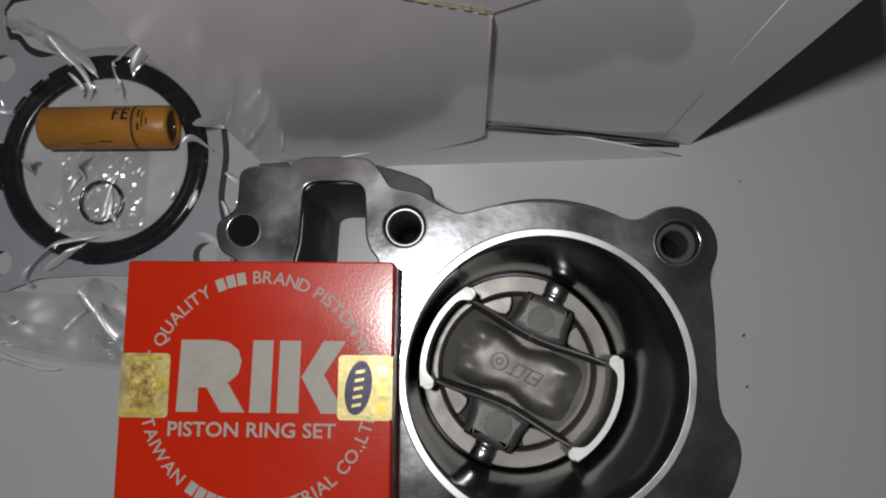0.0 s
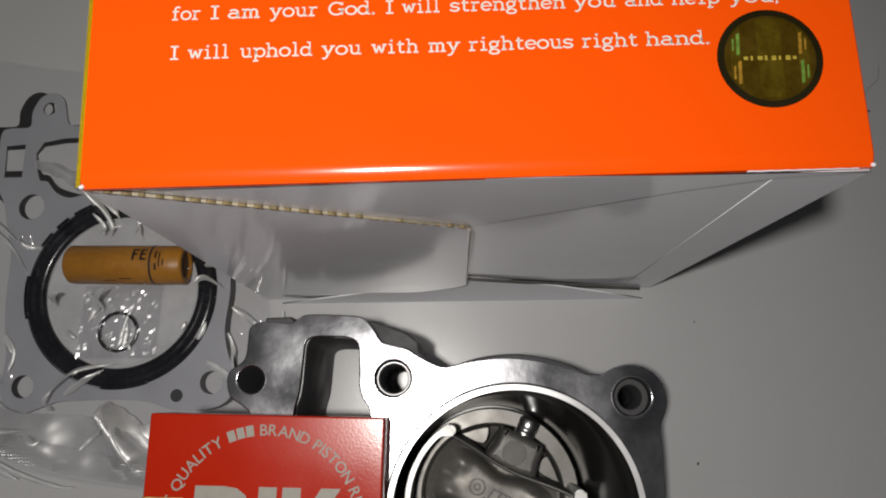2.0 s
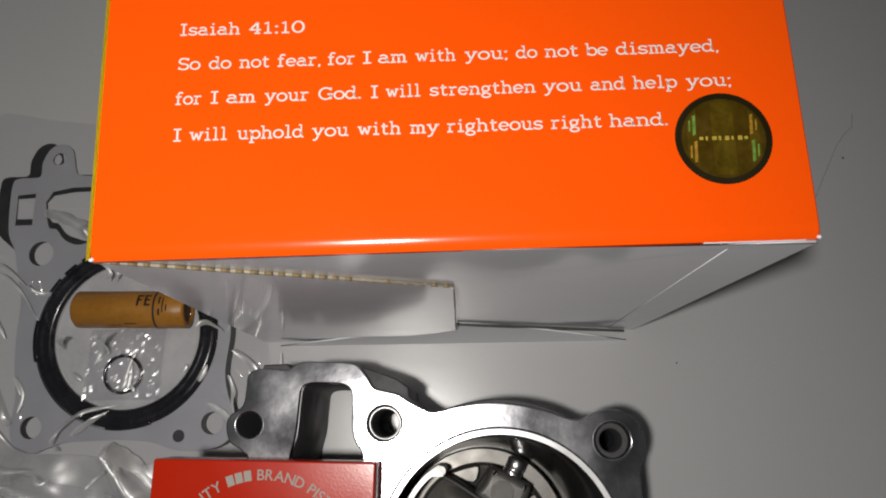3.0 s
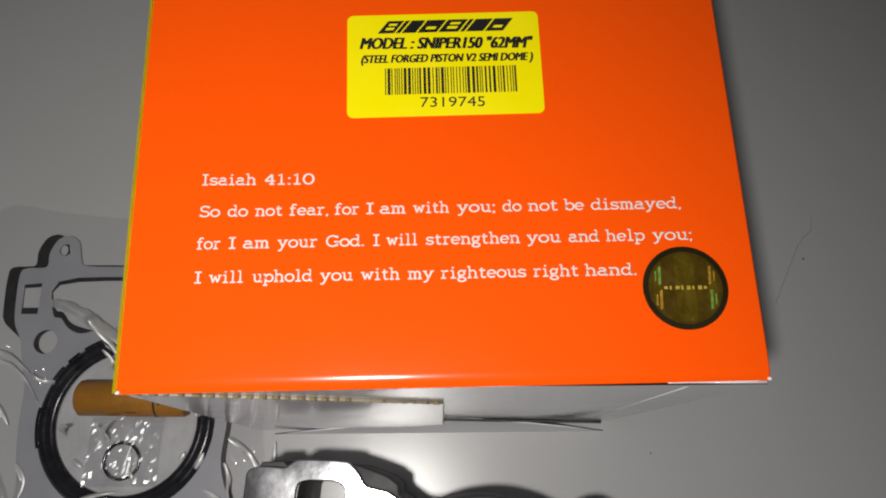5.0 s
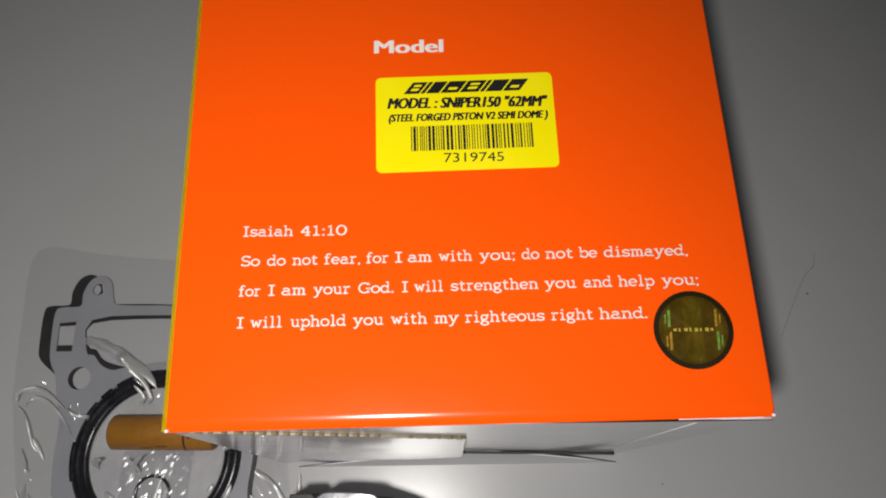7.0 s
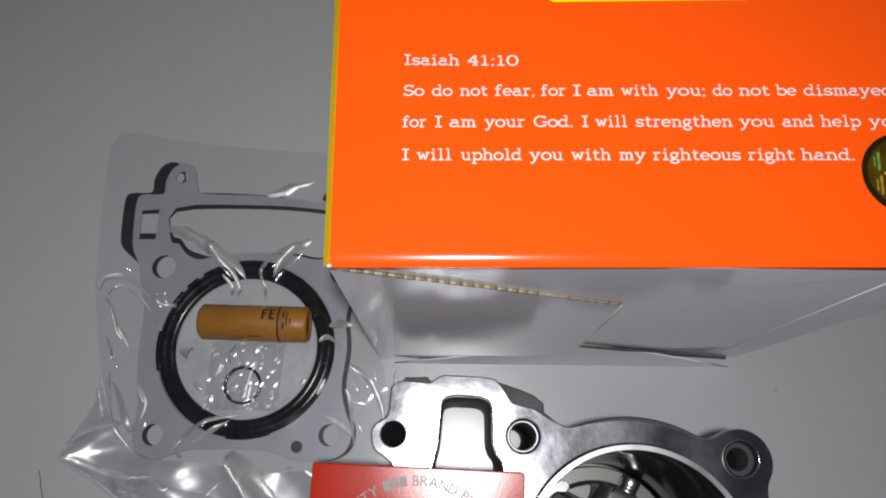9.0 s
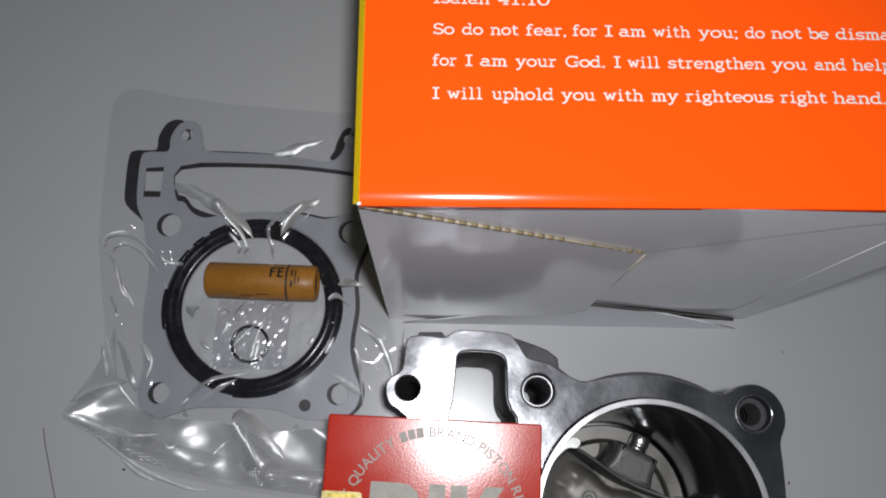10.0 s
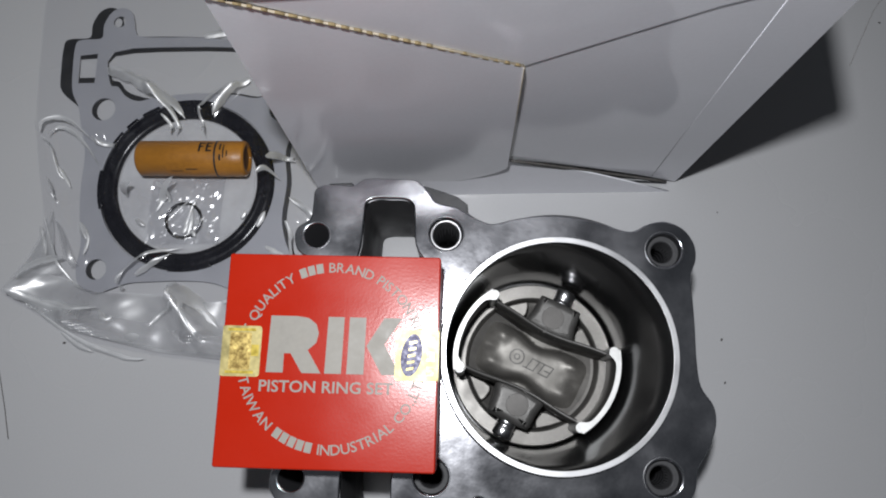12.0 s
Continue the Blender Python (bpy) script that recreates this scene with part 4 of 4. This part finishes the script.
def seal_ring():
    s = thing("seal_ring", GX, GY, 0.3, 0, "black rubber sealing ring lying inside the gasket bore", "ring")
    part("band", lathe([(24.3, 0), (24.0, 0.9), (24.6, 1.8), (26.0, 2.1), (26.6, 1.7), (27.4, 2.3), (29.0, 2.2), (29.8, 1.4), (30.0, 0.4), (29.6, 0)], 96), M_RUBBER, s, "", True)
    for a0, a1 in ((74, 104), (112, 124), (128, 137), (141, 152), (170, 196), (262, 290)):
        pts = circle(0, 0, 30.5, 6, a0, a1, False) + circle(0, 0, 29.2, 6, a1, a0, False)
        plate("lug", [pts], 0.6, 2.2, M_RUBBER, s, "", 0.2)
    return s


seal_ring()


def wrapped_pin():
    t = thing("wrapped_pin", -87.1, 69.6, 6.0, -1.2, "piston pin rolled in yellow-brown waxed paper inside the bag", "piston pin")
    bm = lathe([(0.01, -18.2), (5.0, -18.2), (5.9, -17.4), (6.0, 0), (6.0, 12), (5.95, 17.6), (5.4, 18.3), (4.2, 18.3), (4.0, 17.2), (0.01, 17.0)], 40)
    bmesh.ops.rotate(bm, verts=bm.verts, matrix=Matrix.Rotation(math.pi / 2, 3, "Y"))
    part("wrapper", bm, M_PAPER, t, "yellow-brown waxed paper tube", True)
    # disc in darker paper colour stands in for the shade in the hollow
    bm = lathe([(0.01, 17.1), (4.1, 17.3), (4.1, 17.5), (0.01, 17.4)], 24)
    bmesh.ops.rotate(bm, verts=bm.verts, matrix=Matrix.Rotation(math.pi / 2, 3, "Y"))
    part("hollow_end", bm, M_PAPER_DARK, t)
    bm = lathe([(6.02, 8.6), (6.1, 8.6), (6.1, 9.2), (6.02, 9.2)], 40)
    bmesh.ops.rotate(bm, verts=bm.verts, matrix=Matrix.Rotation(math.pi / 2, 3, "Y"))
    part("printed_band", bm, M_INK_BLACK, t)

    def mark(u0, u1, a0, a1):
        """A dark printed block on the round of the tube."""
        bm2 = bmesh.new()
        for i in range(5):
            a = radians(a0 + (a1 - a0) * i / 4)
            for u in (u0, u1):
                bm2.verts.new((u, -6.08 * math.sin(a), 6.08 * math.cos(a)))
        bm2.verts.ensure_lookup_table()
        v = bm2.verts
        for i in range(4):
            bm2.faces.new((v[2 * i], v[2 * i + 1], v[2 * i + 3], v[2 * i + 2]))
        bmesh.ops.solidify(bm2, geom=bm2.faces[:], thickness=0.06)
        part("printed_mark", bm2, M_INK_BLACK, t)

    for u0, u1, a0, a1 in ((3.4, 4.1, -42, -4), (4.1, 5.4, -42, -35), (4.1, 5.0, -26, -20), (5.9, 6.6, -42, -4), (6.6, 7.8, -42, -35), (6.6, 7.6, -26, -20), (6.6, 7.8, -10, -4),
                           (10.4, 10.9, -35, -10), (10.4, 11.0, 5, 24), (11.6, 12.0, -30, 16), (12.8, 13.2, -8, 10), (-1.0, 3.0, 52, 56), (-6, -2, 60, 63)):
        mark(u0, u1, a0, a1)
    return t


wrapped_pin()


def circlip():
    c = thing("circlip", -90.9, 49.4, 1.2, 0, "small dark spring wire circlip inside the bag", "circlip")
    wire("wire_loop", [(6.0 * math.cos(radians(a)), 6.0 * math.sin(radians(a)), 0.0) for a in range(-60, 266, 6)], 0.5, M_WIRE, c)
    wire("wire_loop", [(5.9 * math.cos(radians(a)) + 0.3, 5.9 * math.sin(radians(a)) - 0.2, 0.9) for a in range(20, 346, 6)], 0.5, M_WIRE, c)
    return c


circlip()

BAG = [(-144.3, 139.2), (-120, 137.4), (-100, 135.2), (-65, 133), (-46, 131.5), (-45.6, 100), (-43.6, 58.8), (-41.8, 44), (-44.5, 26), (-46, 12), (-52, 2), (-66.3, 0.1), (-84, 2.4), (-96, 4.0), (-112, 7.2), (-126.5, 11.4),
       (-138, 18.6), (-147.3, 25.0), (-143, 33), (-139, 45), (-138.8, 53.4), (-142.6, 70), (-145, 87), (-146.4, 112)]
FOLDS = [(-123, 108, -104, 96, 2.6, 1.6), (-104, 96, -95, 84, 2.4, 1.4), (-104, 97, -99, 82, 2.0, 1.2), (-76, 97, -86, 88, 2.6, 1.5), (-86, 88, -84, 76, 2.0, 1.1), (-143, 84, -134, 89, 2.2, 1.4),
         (-134, 89, -122, 80, 2.0, 1.6), (-122, 80, -120, 70, 1.6, 1.2), (-138, 80, -134, 58, 2.0, 1.2), (-134, 58, -126, 36, 2.2, 1.4), (-147, 25, -128, 36, 3.0, 2.4), (-143, 24, -112, 18, 2.4, 3.0),
         (-112, 28, -98, 38, 2.6, 1.2), (-108, 27, -101, 37, 1.8, 1.0), (-92, 24, -80, 8, 3.4, 2.2), (-92, 24, -86, 12, 2.4, 1.6), (-80, 8, -66, 6, 2.0, 2.0), (-60, 60, -52, 48, 2.2, 1.4), (-58, 44, -49, 33, 2.6, 1.6),
         (-52, 70, -46, 52, 2.2, 1.4), (-126, 16, -100, 10, 2.0, 2.2), (-66, 66, -60, 70, 1.6, 1.0), (-128, 92, -116, 78, 1.6, 1.0), (-98, 46, -88, 58, 1.4, 0.9), (-52, 40, -46, 28, 2.6, 1.4), (-70, 24, -54, 12, 2.2, 2.4)]


def inside(x, y, outline):
    hit = False
    for (x0, y0), (x1, y1) in zip(outline, outline[1:] + outline[:1]):
        if (y0 > y) != (y1 > y) and x < x0 + (y - y0) / (y1 - y0) * (x1 - x0):
            hit = not hit
    return hit


def near(x, y, x0, y0, x1, y1):
    dx, dy = x1 - x0, y1 - y0
    s = max(0.0, min(1.0, ((x - x0) * dx + (y - y0) * dy) / (dx * dx + dy * dy)))
    return math.hypot(x - x0 - s * dx, y - y0 - s * dy), s


def drape(x, y):
    """The height of the film over what lies under it, with its folds."""
    d = math.hypot(x - GX, y - GY)
    h = 2.4 + 0.5 * math.exp(-((d - 27.5) / 4) ** 2)
    gap, _ = near(x, y, -105, 69.3, -69, 68.7)
    h = max(h, 13.0 - 0.16 * max(0, gap - 4.5) ** 2) if gap < 13 else h
    for x0, y0, x1, y1, tall, wide in FOLDS:
        gap, s = near(x, y, x0, y0, x1, y1)
        if gap < 6 * wide:
            w = 1.9 * wide * (0.65 + 0.5 * s)
            h += 1.3 * tall * math.exp(-(gap / w) ** 2) * (1 - 0.4 * s)
    h += 0.8 * noise.noise((x * 0.05, y * 0.05, 1.3)) + 0.06 * noise.noise((x * 0.2, y * 0.2, 4.1))
    return max(h, 1.95)


def clear_bag():
    bag = thing("clear_bag", 0, 0, 0, 0, "crumpled clear plastic bag with ribbed seal, holding gaskets", "plastic bag")

    def sheet(name, outline, step, height, mat, label=""):
        bm, table = bmesh.new(), {}
        xs, ys = [p[0] for p in outline], [p[1] for p in outline]
        nx, ny = int((max(xs) - min(xs)) / step) + 1, int((max(ys) - min(ys)) / step) + 1

        def vert(i, j):
            if (i, j) not in table:
                x, y = min(xs) + i * step, min(ys) + j * step
                table[i, j] = bm.verts.new((x, y, height(x, y)))
            return table[i, j]

        for i in range(nx):
            for j in range(ny):
                if inside(min(xs) + (i + 0.5) * step, min(ys) + (j + 0.5) * step, outline):
                    bm.faces.new((vert(i, j), vert(i + 1, j), vert(i + 1, j + 1), vert(i, j + 1)))
        # draw the stepped rim onto the outline
        for v in bm.verts:
            if v.is_boundary:
                best = None
                for (x0, y0), (x1, y1) in zip(outline, outline[1:] + outline[:1]):
                    gap, k = near(v.co.x, v.co.y, x0, y0, x1, y1)
                    if best is None or gap < best[0]:
                        best = (gap, x0 + (x1 - x0) * k, y0 + (y1 - y0) * k)
                v.co.x, v.co.y = best[1], best[2]
        return part(name, bm, mat, bag, label, True)

    edge = rounded(BAG, 4)
    sheet("film", edge, 0.8, drape, M_FILM, "clear crinkled film")
    seal = [(-140, 20.5), (-126, 13.2), (-112, 9.2), (-96, 6.2), (-66, 2.6), (-56, 4), (-58, 9), (-80, 10), (-110, 16.5), (-126, 20), (-139, 24)]
    doubled = [(-146, 25.3), (-126, 12.4), (-96, 5.2), (-66, 1.6), (-52, 4.5), (-47.5, 20), (-60, 23), (-80, 21), (-100, 24), (-118, 25), (-130, 30), (-141, 33)]
    sheet("folded_end", doubled, 0.8, lambda x, y: drape(x, y) + 0.18 + 0.5 * max(0.0, noise.noise((x * 0.13, y * 0.2, 2.2))), M_FOLD, "doubled milky end of the film")
    sheet("ribbed_seal", seal, 0.8, lambda x, y: drape(x, y) + 0.35, M_SEAL, "ribbed heat seal strip")

    def crease(wide, *points):
        """A sharp fold of the film along a bent line, tapered at both ends, its highlight painted milky white."""
        line, n = [], len(points)
        for i in range(n - 1):
            p0, p1, p2, p3 = (Vector(points[max(0, min(n - 1, i + k - 1))]) for k in range(4))
            for j in range(8):
                u = j / 8
                line.append(0.5 * (2 * p1 + (p2 - p0) * u + (2 * p0 - 5 * p1 + 4 * p2 - p3) * u * u + (3 * p1 - p0 - 3 * p2 + p3) * u ** 3))
        line.append(Vector(points[-1]))
        bm, rows = bmesh.new(), []
        for i, p in enumerate(line):
            ahead = (line[min(i + 1, len(line) - 1)] - line[max(i - 1, 0)]).normalized()
            side = Vector((-ahead.y, ahead.x))
            f = i / (len(line) - 1)
            w = 0.62 * wide * (0.08 + math.sin(math.pi * min(1.0, 0.06 + f)) ** 0.6 * (0.85 + 0.3 * noise.noise((p.x * 0.4, p.y * 0.4, 7.7))))
            ridge = []
            for k, lift in ((-1, 0.05), (-0.5, 0.36), (0, 0.52), (0.5, 0.36), (1, 0.05)):
                q = p + side * (k * w)
                ridge.append(bm.verts.new((q.x, q.y, drape(q.x, q.y) + 0.1 + lift * min(w, 1.2))))
            rows.append(ridge)
        for a, b in zip(rows, rows[1:]):
            for k in range(4):
                bm.faces.new((a[k], a[k + 1], b[k + 1], b[k]))
        part("crease", bm, M_CREASE, bag, "film fold with its highlight painted white", True)

    crease(3.8, (-120.7, 103.5), (-112.3, 100.8), (-103.2, 95.2), (-96.4, 90.8), (-92.2, 85.3))
    crease(1.4, (-109.9, 98.0), (-101.9, 93.0), (-97.3, 88.5), (-94.2, 83.0), (-93.3, 78.0))
    crease(2.8, (-70.6, 99.8), (-76.4, 96.3), (-80.3, 91.1), (-82.7, 86.5))
    crease(1.5, (-74.4, 99.2), (-81.7, 95.6), (-85.7, 91.0), (-86.4, 85.4), (-82.6, 76.6))
    crease(1.3, (-142.9, 81.6), (-140.6, 85.0), (-136.0, 85.9), (-131.0, 84.0), (-122.8, 77.0))
    crease(1.2, (-138.9, 79.5), (-136.7, 82.8), (-131.7, 81.3), (-125.8, 75.8), (-119.7, 67.2))
    crease(1.2, (-123.5, 78.6), (-121.1, 76.5), (-115.2, 75.5), (-113.0, 73.9))
    crease(0.8, (-142.7, 80.0), (-137.9, 75.6), (-134.2, 66.5), (-132.3, 63.8))
    crease(1.4, (-60.5, 68.2), (-57.5, 70.4), (-53.2, 68.9))
    crease(1.0, (-99.8, 86.3), (-96.8, 83.0), (-95.4, 78.6))
    crease(3.0, (-87.6, 116.6), (-82.6, 117.6), (-77.8, 119.8), (-70.5, 121.8))
    crease(0.9, (-138.8, 64.9), (-135.4, 59.5), (-133.4, 56.2))
    crease(0.9, (-134.3, 68.3), (-130.3, 61.2))
    crease(0.9, (-138.1, 50.7), (-135.0, 42.3), (-129.7, 32.9), (-123.8, 26.8), (-117.4, 24.9))
    crease(3.0, (-144.4, 30.1), (-141.7, 33.3), (-135.2, 35.7), (-127.9, 36.1))
    crease(2.6, (-146.3, 25.5), (-138.7, 22.5), (-129.1, 19.6), (-114.8, 19.8))
    crease(1.6, (-110.4, 27.6), (-106.8, 33.3), (-99.9, 37.6), (-90.1, 39.6))
    crease(1.2, (-104.4, 30.2), (-99.6, 33.9), (-93.6, 37.7))
    crease(4.0, (-92.8, 27.3), (-89.4, 24.3), (-82.9, 20.3), (-76.2, 12.4))
    crease(1.6, (-88.2, 22.3), (-86.7, 16.2), (-83.2, 10.3), (-77.9, 6.4))
    crease(1.6, (-96.1, 17.6), (-90.2, 20.7))
    crease(2.0, (-54.6, 56.4), (-48.0, 51.1), (-44.0, 43.7), (-42.8, 37.4))
    crease(2.0, (-61.2, 39.2), (-56.9, 36.1), (-52.6, 33.1))
    crease(1.2, (-64.0, 62.8), (-61.4, 64.5), (-58.0, 62.4))
    crease(1.3, (-61.0, 67.8), (-57.3, 69.6), (-53.0, 70.8))
    crease(1.4, (-125.7, 48.8), (-122.5, 43.5), (-122.8, 37.2))
    crease(1.2, (-100.1, 52.4), (-96.8, 57.9), (-91.3, 61.8))
    crease(1.1, (-90.0, 45.6), (-88.4, 52.6), (-86.5, 55.9))
    crease(1.4, (-138.5, 20.5), (-122.9, 9.7), (-107.0, 3.6), (-99.9, 3.0))
    crease(1.2, (-68.5, 2.7), (-66.7, 6.6))
    crease(1.4, (-110.7, 57.7), (-108.8, 59.9), (-106.1, 60.5))
    crease(1.2, (-75.8, 20.9), (-71.8, 23.0))
    crease(1.6, (-111.8, 58.9), (-110.4, 59.8), (-108.8, 59.4))
    crease(1.8, (-99.4, 55.4), (-97.6, 56.8), (-96.4, 57.9))
    crease(1.2, (-97.7, 60.3), (-95.5, 58.0), (-95.9, 55.5))
    crease(1.4, (-106.8, 49.9), (-105.1, 48.3), (-103.4, 47.3))
    crease(1.2, (-88.7, 44.4), (-88.0, 48.7), (-87.7, 52.7))
    crease(1.2, (-90.3, 44.6), (-89.0, 48.1))
    crease(1.4, (-87.2, 45.5), (-86.3, 43.4))
    crease(1.4, (-71.0, 49.6), (-69.5, 52.0))
    crease(1.6, (-65.4, 46.5), (-64.0, 49.2), (-62.8, 51.9))
    crease(1.5, (-139.0, 47.6), (-137.4, 42.3), (-135.6, 37.2))
    crease(1.6, (-126.0, 48.9), (-123.9, 44.7), (-122.6, 42.7))
    crease(1.4, (-110.1, 26.4), (-108.0, 25.9))
    crease(2.2, (-135.6, 21.8), (-129.3, 20.9), (-123.9, 19.6), (-116.7, 20.0))
    crease(1.4, (-74.3, 22.1), (-72.1, 23.1))
    crease(1.6, (-99.5, 13.6), (-95.7, 17.6), (-90.8, 20.2))
    crease(1.8, (-115.4, 18.2), (-112.6, 15.8), (-110.1, 16.8))
    crease(1.4, (-128.1, 12.0), (-122.4, 7.7), (-117.0, 5.4))
    crease(1.4, (-62.4, 39.7), (-58.6, 37.7), (-54.7, 34.7))
    crease(1.2, (-55.9, 48.3), (-53.5, 42.0), (-52.2, 29.6))
    crease(1.6, (-52.2, 54.8), (-48.6, 51.6), (-44.1, 46.4))
    crease(1.2, (-39.3, 55.0), (-39.2, 42.3))
    # milky patches laid over the film paint in its broad bright reflections
    for facet in ([(-146.4, 29.4), (-142, 37.5), (-138.3, 44), (-135.4, 54), (-134.2, 46), (-133.4, 40), (-128.6, 31), (-137, 30.6)],
                  [(-147, 26), (-139, 23), (-131.5, 20.6), (-120, 18.6), (-111.5, 17.4), (-118, 15.8), (-125, 15.2), (-136, 19)],
                  [(-94.4, 28), (-90.5, 24), (-87.2, 19.4), (-81.5, 14), (-75.6, 9.8), (-82, 8.8), (-88.7, 8.6), (-89.3, 18)],
                  [(-126, 33), (-130, 40), (-135, 51), (-131, 47), (-127, 40), (-124, 34)]):
        sheet("film_facet", facet, 0.7, lambda x, y: drape(x, y) + 0.3 + 0.3 * noise.noise((x * 0.2, y * 0.2, 6.1)), M_FACET, "bent fold of film with its highlight painted in")
    return bag


clear_bag()


def inner_pouch():
    """A small milky pouch spread flat inside the ring, under the pin and the circlip."""
    p = thing("small_pouch", GX, GY, 0.25, 0, "small milky clear pouch spread flat under the pin and circlip", "pouch")
    bm, rings = bmesh.new(), []
    for k in range(1, 25):
        row = []
        for i in range(72):
            a = math.tau * i / 72
            r = k / 24 * (23.3 + 0.5 * noise.noise((3 * math.cos(a), 3 * math.sin(a), 5.5)))
            x, y = r * math.cos(a), r * math.sin(a)
            row.append(bm.verts.new((x, y, 0.15 + 0.22 * abs(noise.noise((x * 0.22, y * 0.22, 3.3))))))
        rings.append(row)
    mid = bm.verts.new((0, 0, 0.2))
    for i in range(72):
        bm.faces.new((mid, rings[0][i], rings[0][(i + 1) % 72]))
        for a, b in zip(rings, rings[1:]):
            bm.faces.new((a[i], b[i], b[(i + 1) % 72], a[(i + 1) % 72]))
    part("film", bm, M_POUCH, p, "", True)
    # the crumpled upper layer over the circlip
    bm, table = bmesh.new(), {}
    for i in range(27):
        for j in range(25):
            x, y = -12.5 + i * 0.95 + 0.05 * j, -21.0 + j * 0.95
            table[i, j] = bm.verts.new((x, y, 1.75 + 1.3 * abs(noise.noise((x * 0.28 + y * 0.1, y * 0.16 - x * 0.1, 8.2))) + 0.35 * noise.noise((x * 0.8, y * 0.6, 1.1))))
    for i in range(26):
        for j in range(24):
            bm.faces.new((table[i, j], table[i + 1, j], table[i + 1, j + 1], table[i, j + 1]))
    part("crumpled_film", bm, M_CRUMPLE, p, "crumpled shiny film")
    return p


inner_pouch()

# ---- marks on the table ----
hair = thing("loose_hair", 0, 0, 0, 0, "long dark hair lying on the grey table", "hair")
wire("strand", [(-155.5, 21, 0.1), (-154.2, 16, 0.1), (-151.5, 8, 0.1), (-148.8, 0, 0.1), (-145.5, -11.6, 0.1), (-143, -22, 0.1)], 0.13, M_DUST, hair)
hair2 = thing("loose_hair", 0, 0, 0, 0, "fine curved hair lying on the grey table", "hair")
wire("strand", [(155.3, 134, 0.1), (154.5, 129, 0.1), (151, 126, 0.1), (148.2, 122, 0.1), (143, 112, 0.1), (137.7, 101.6, 0.1)], 0.06, M_FIBRE, hair2)
for x, y, r in ((85.8, 7.8, 0.45), (85.7, -5.8, 0.4), (-161.7, -3.9, 0.5), (-164.8, -8.6, 0.6), (150, 118, 0.4), (88, 50, 0.3), (-128, 8.6, 0.5)):
    speck = thing("dust_speck", x, y, 0, x * 7, "tiny dark speck of dirt on the table", "speck", "specks on the table")
    bm = bmesh.new()
    bmesh.ops.create_icosphere(bm, subdivisions=1, radius=r, matrix=Matrix.Translation((0, 0, r * 0.3)) @ Matrix.Diagonal((1.3, 0.8, 0.4, 1)))
    part("grain", bm, M_DUST, speck)
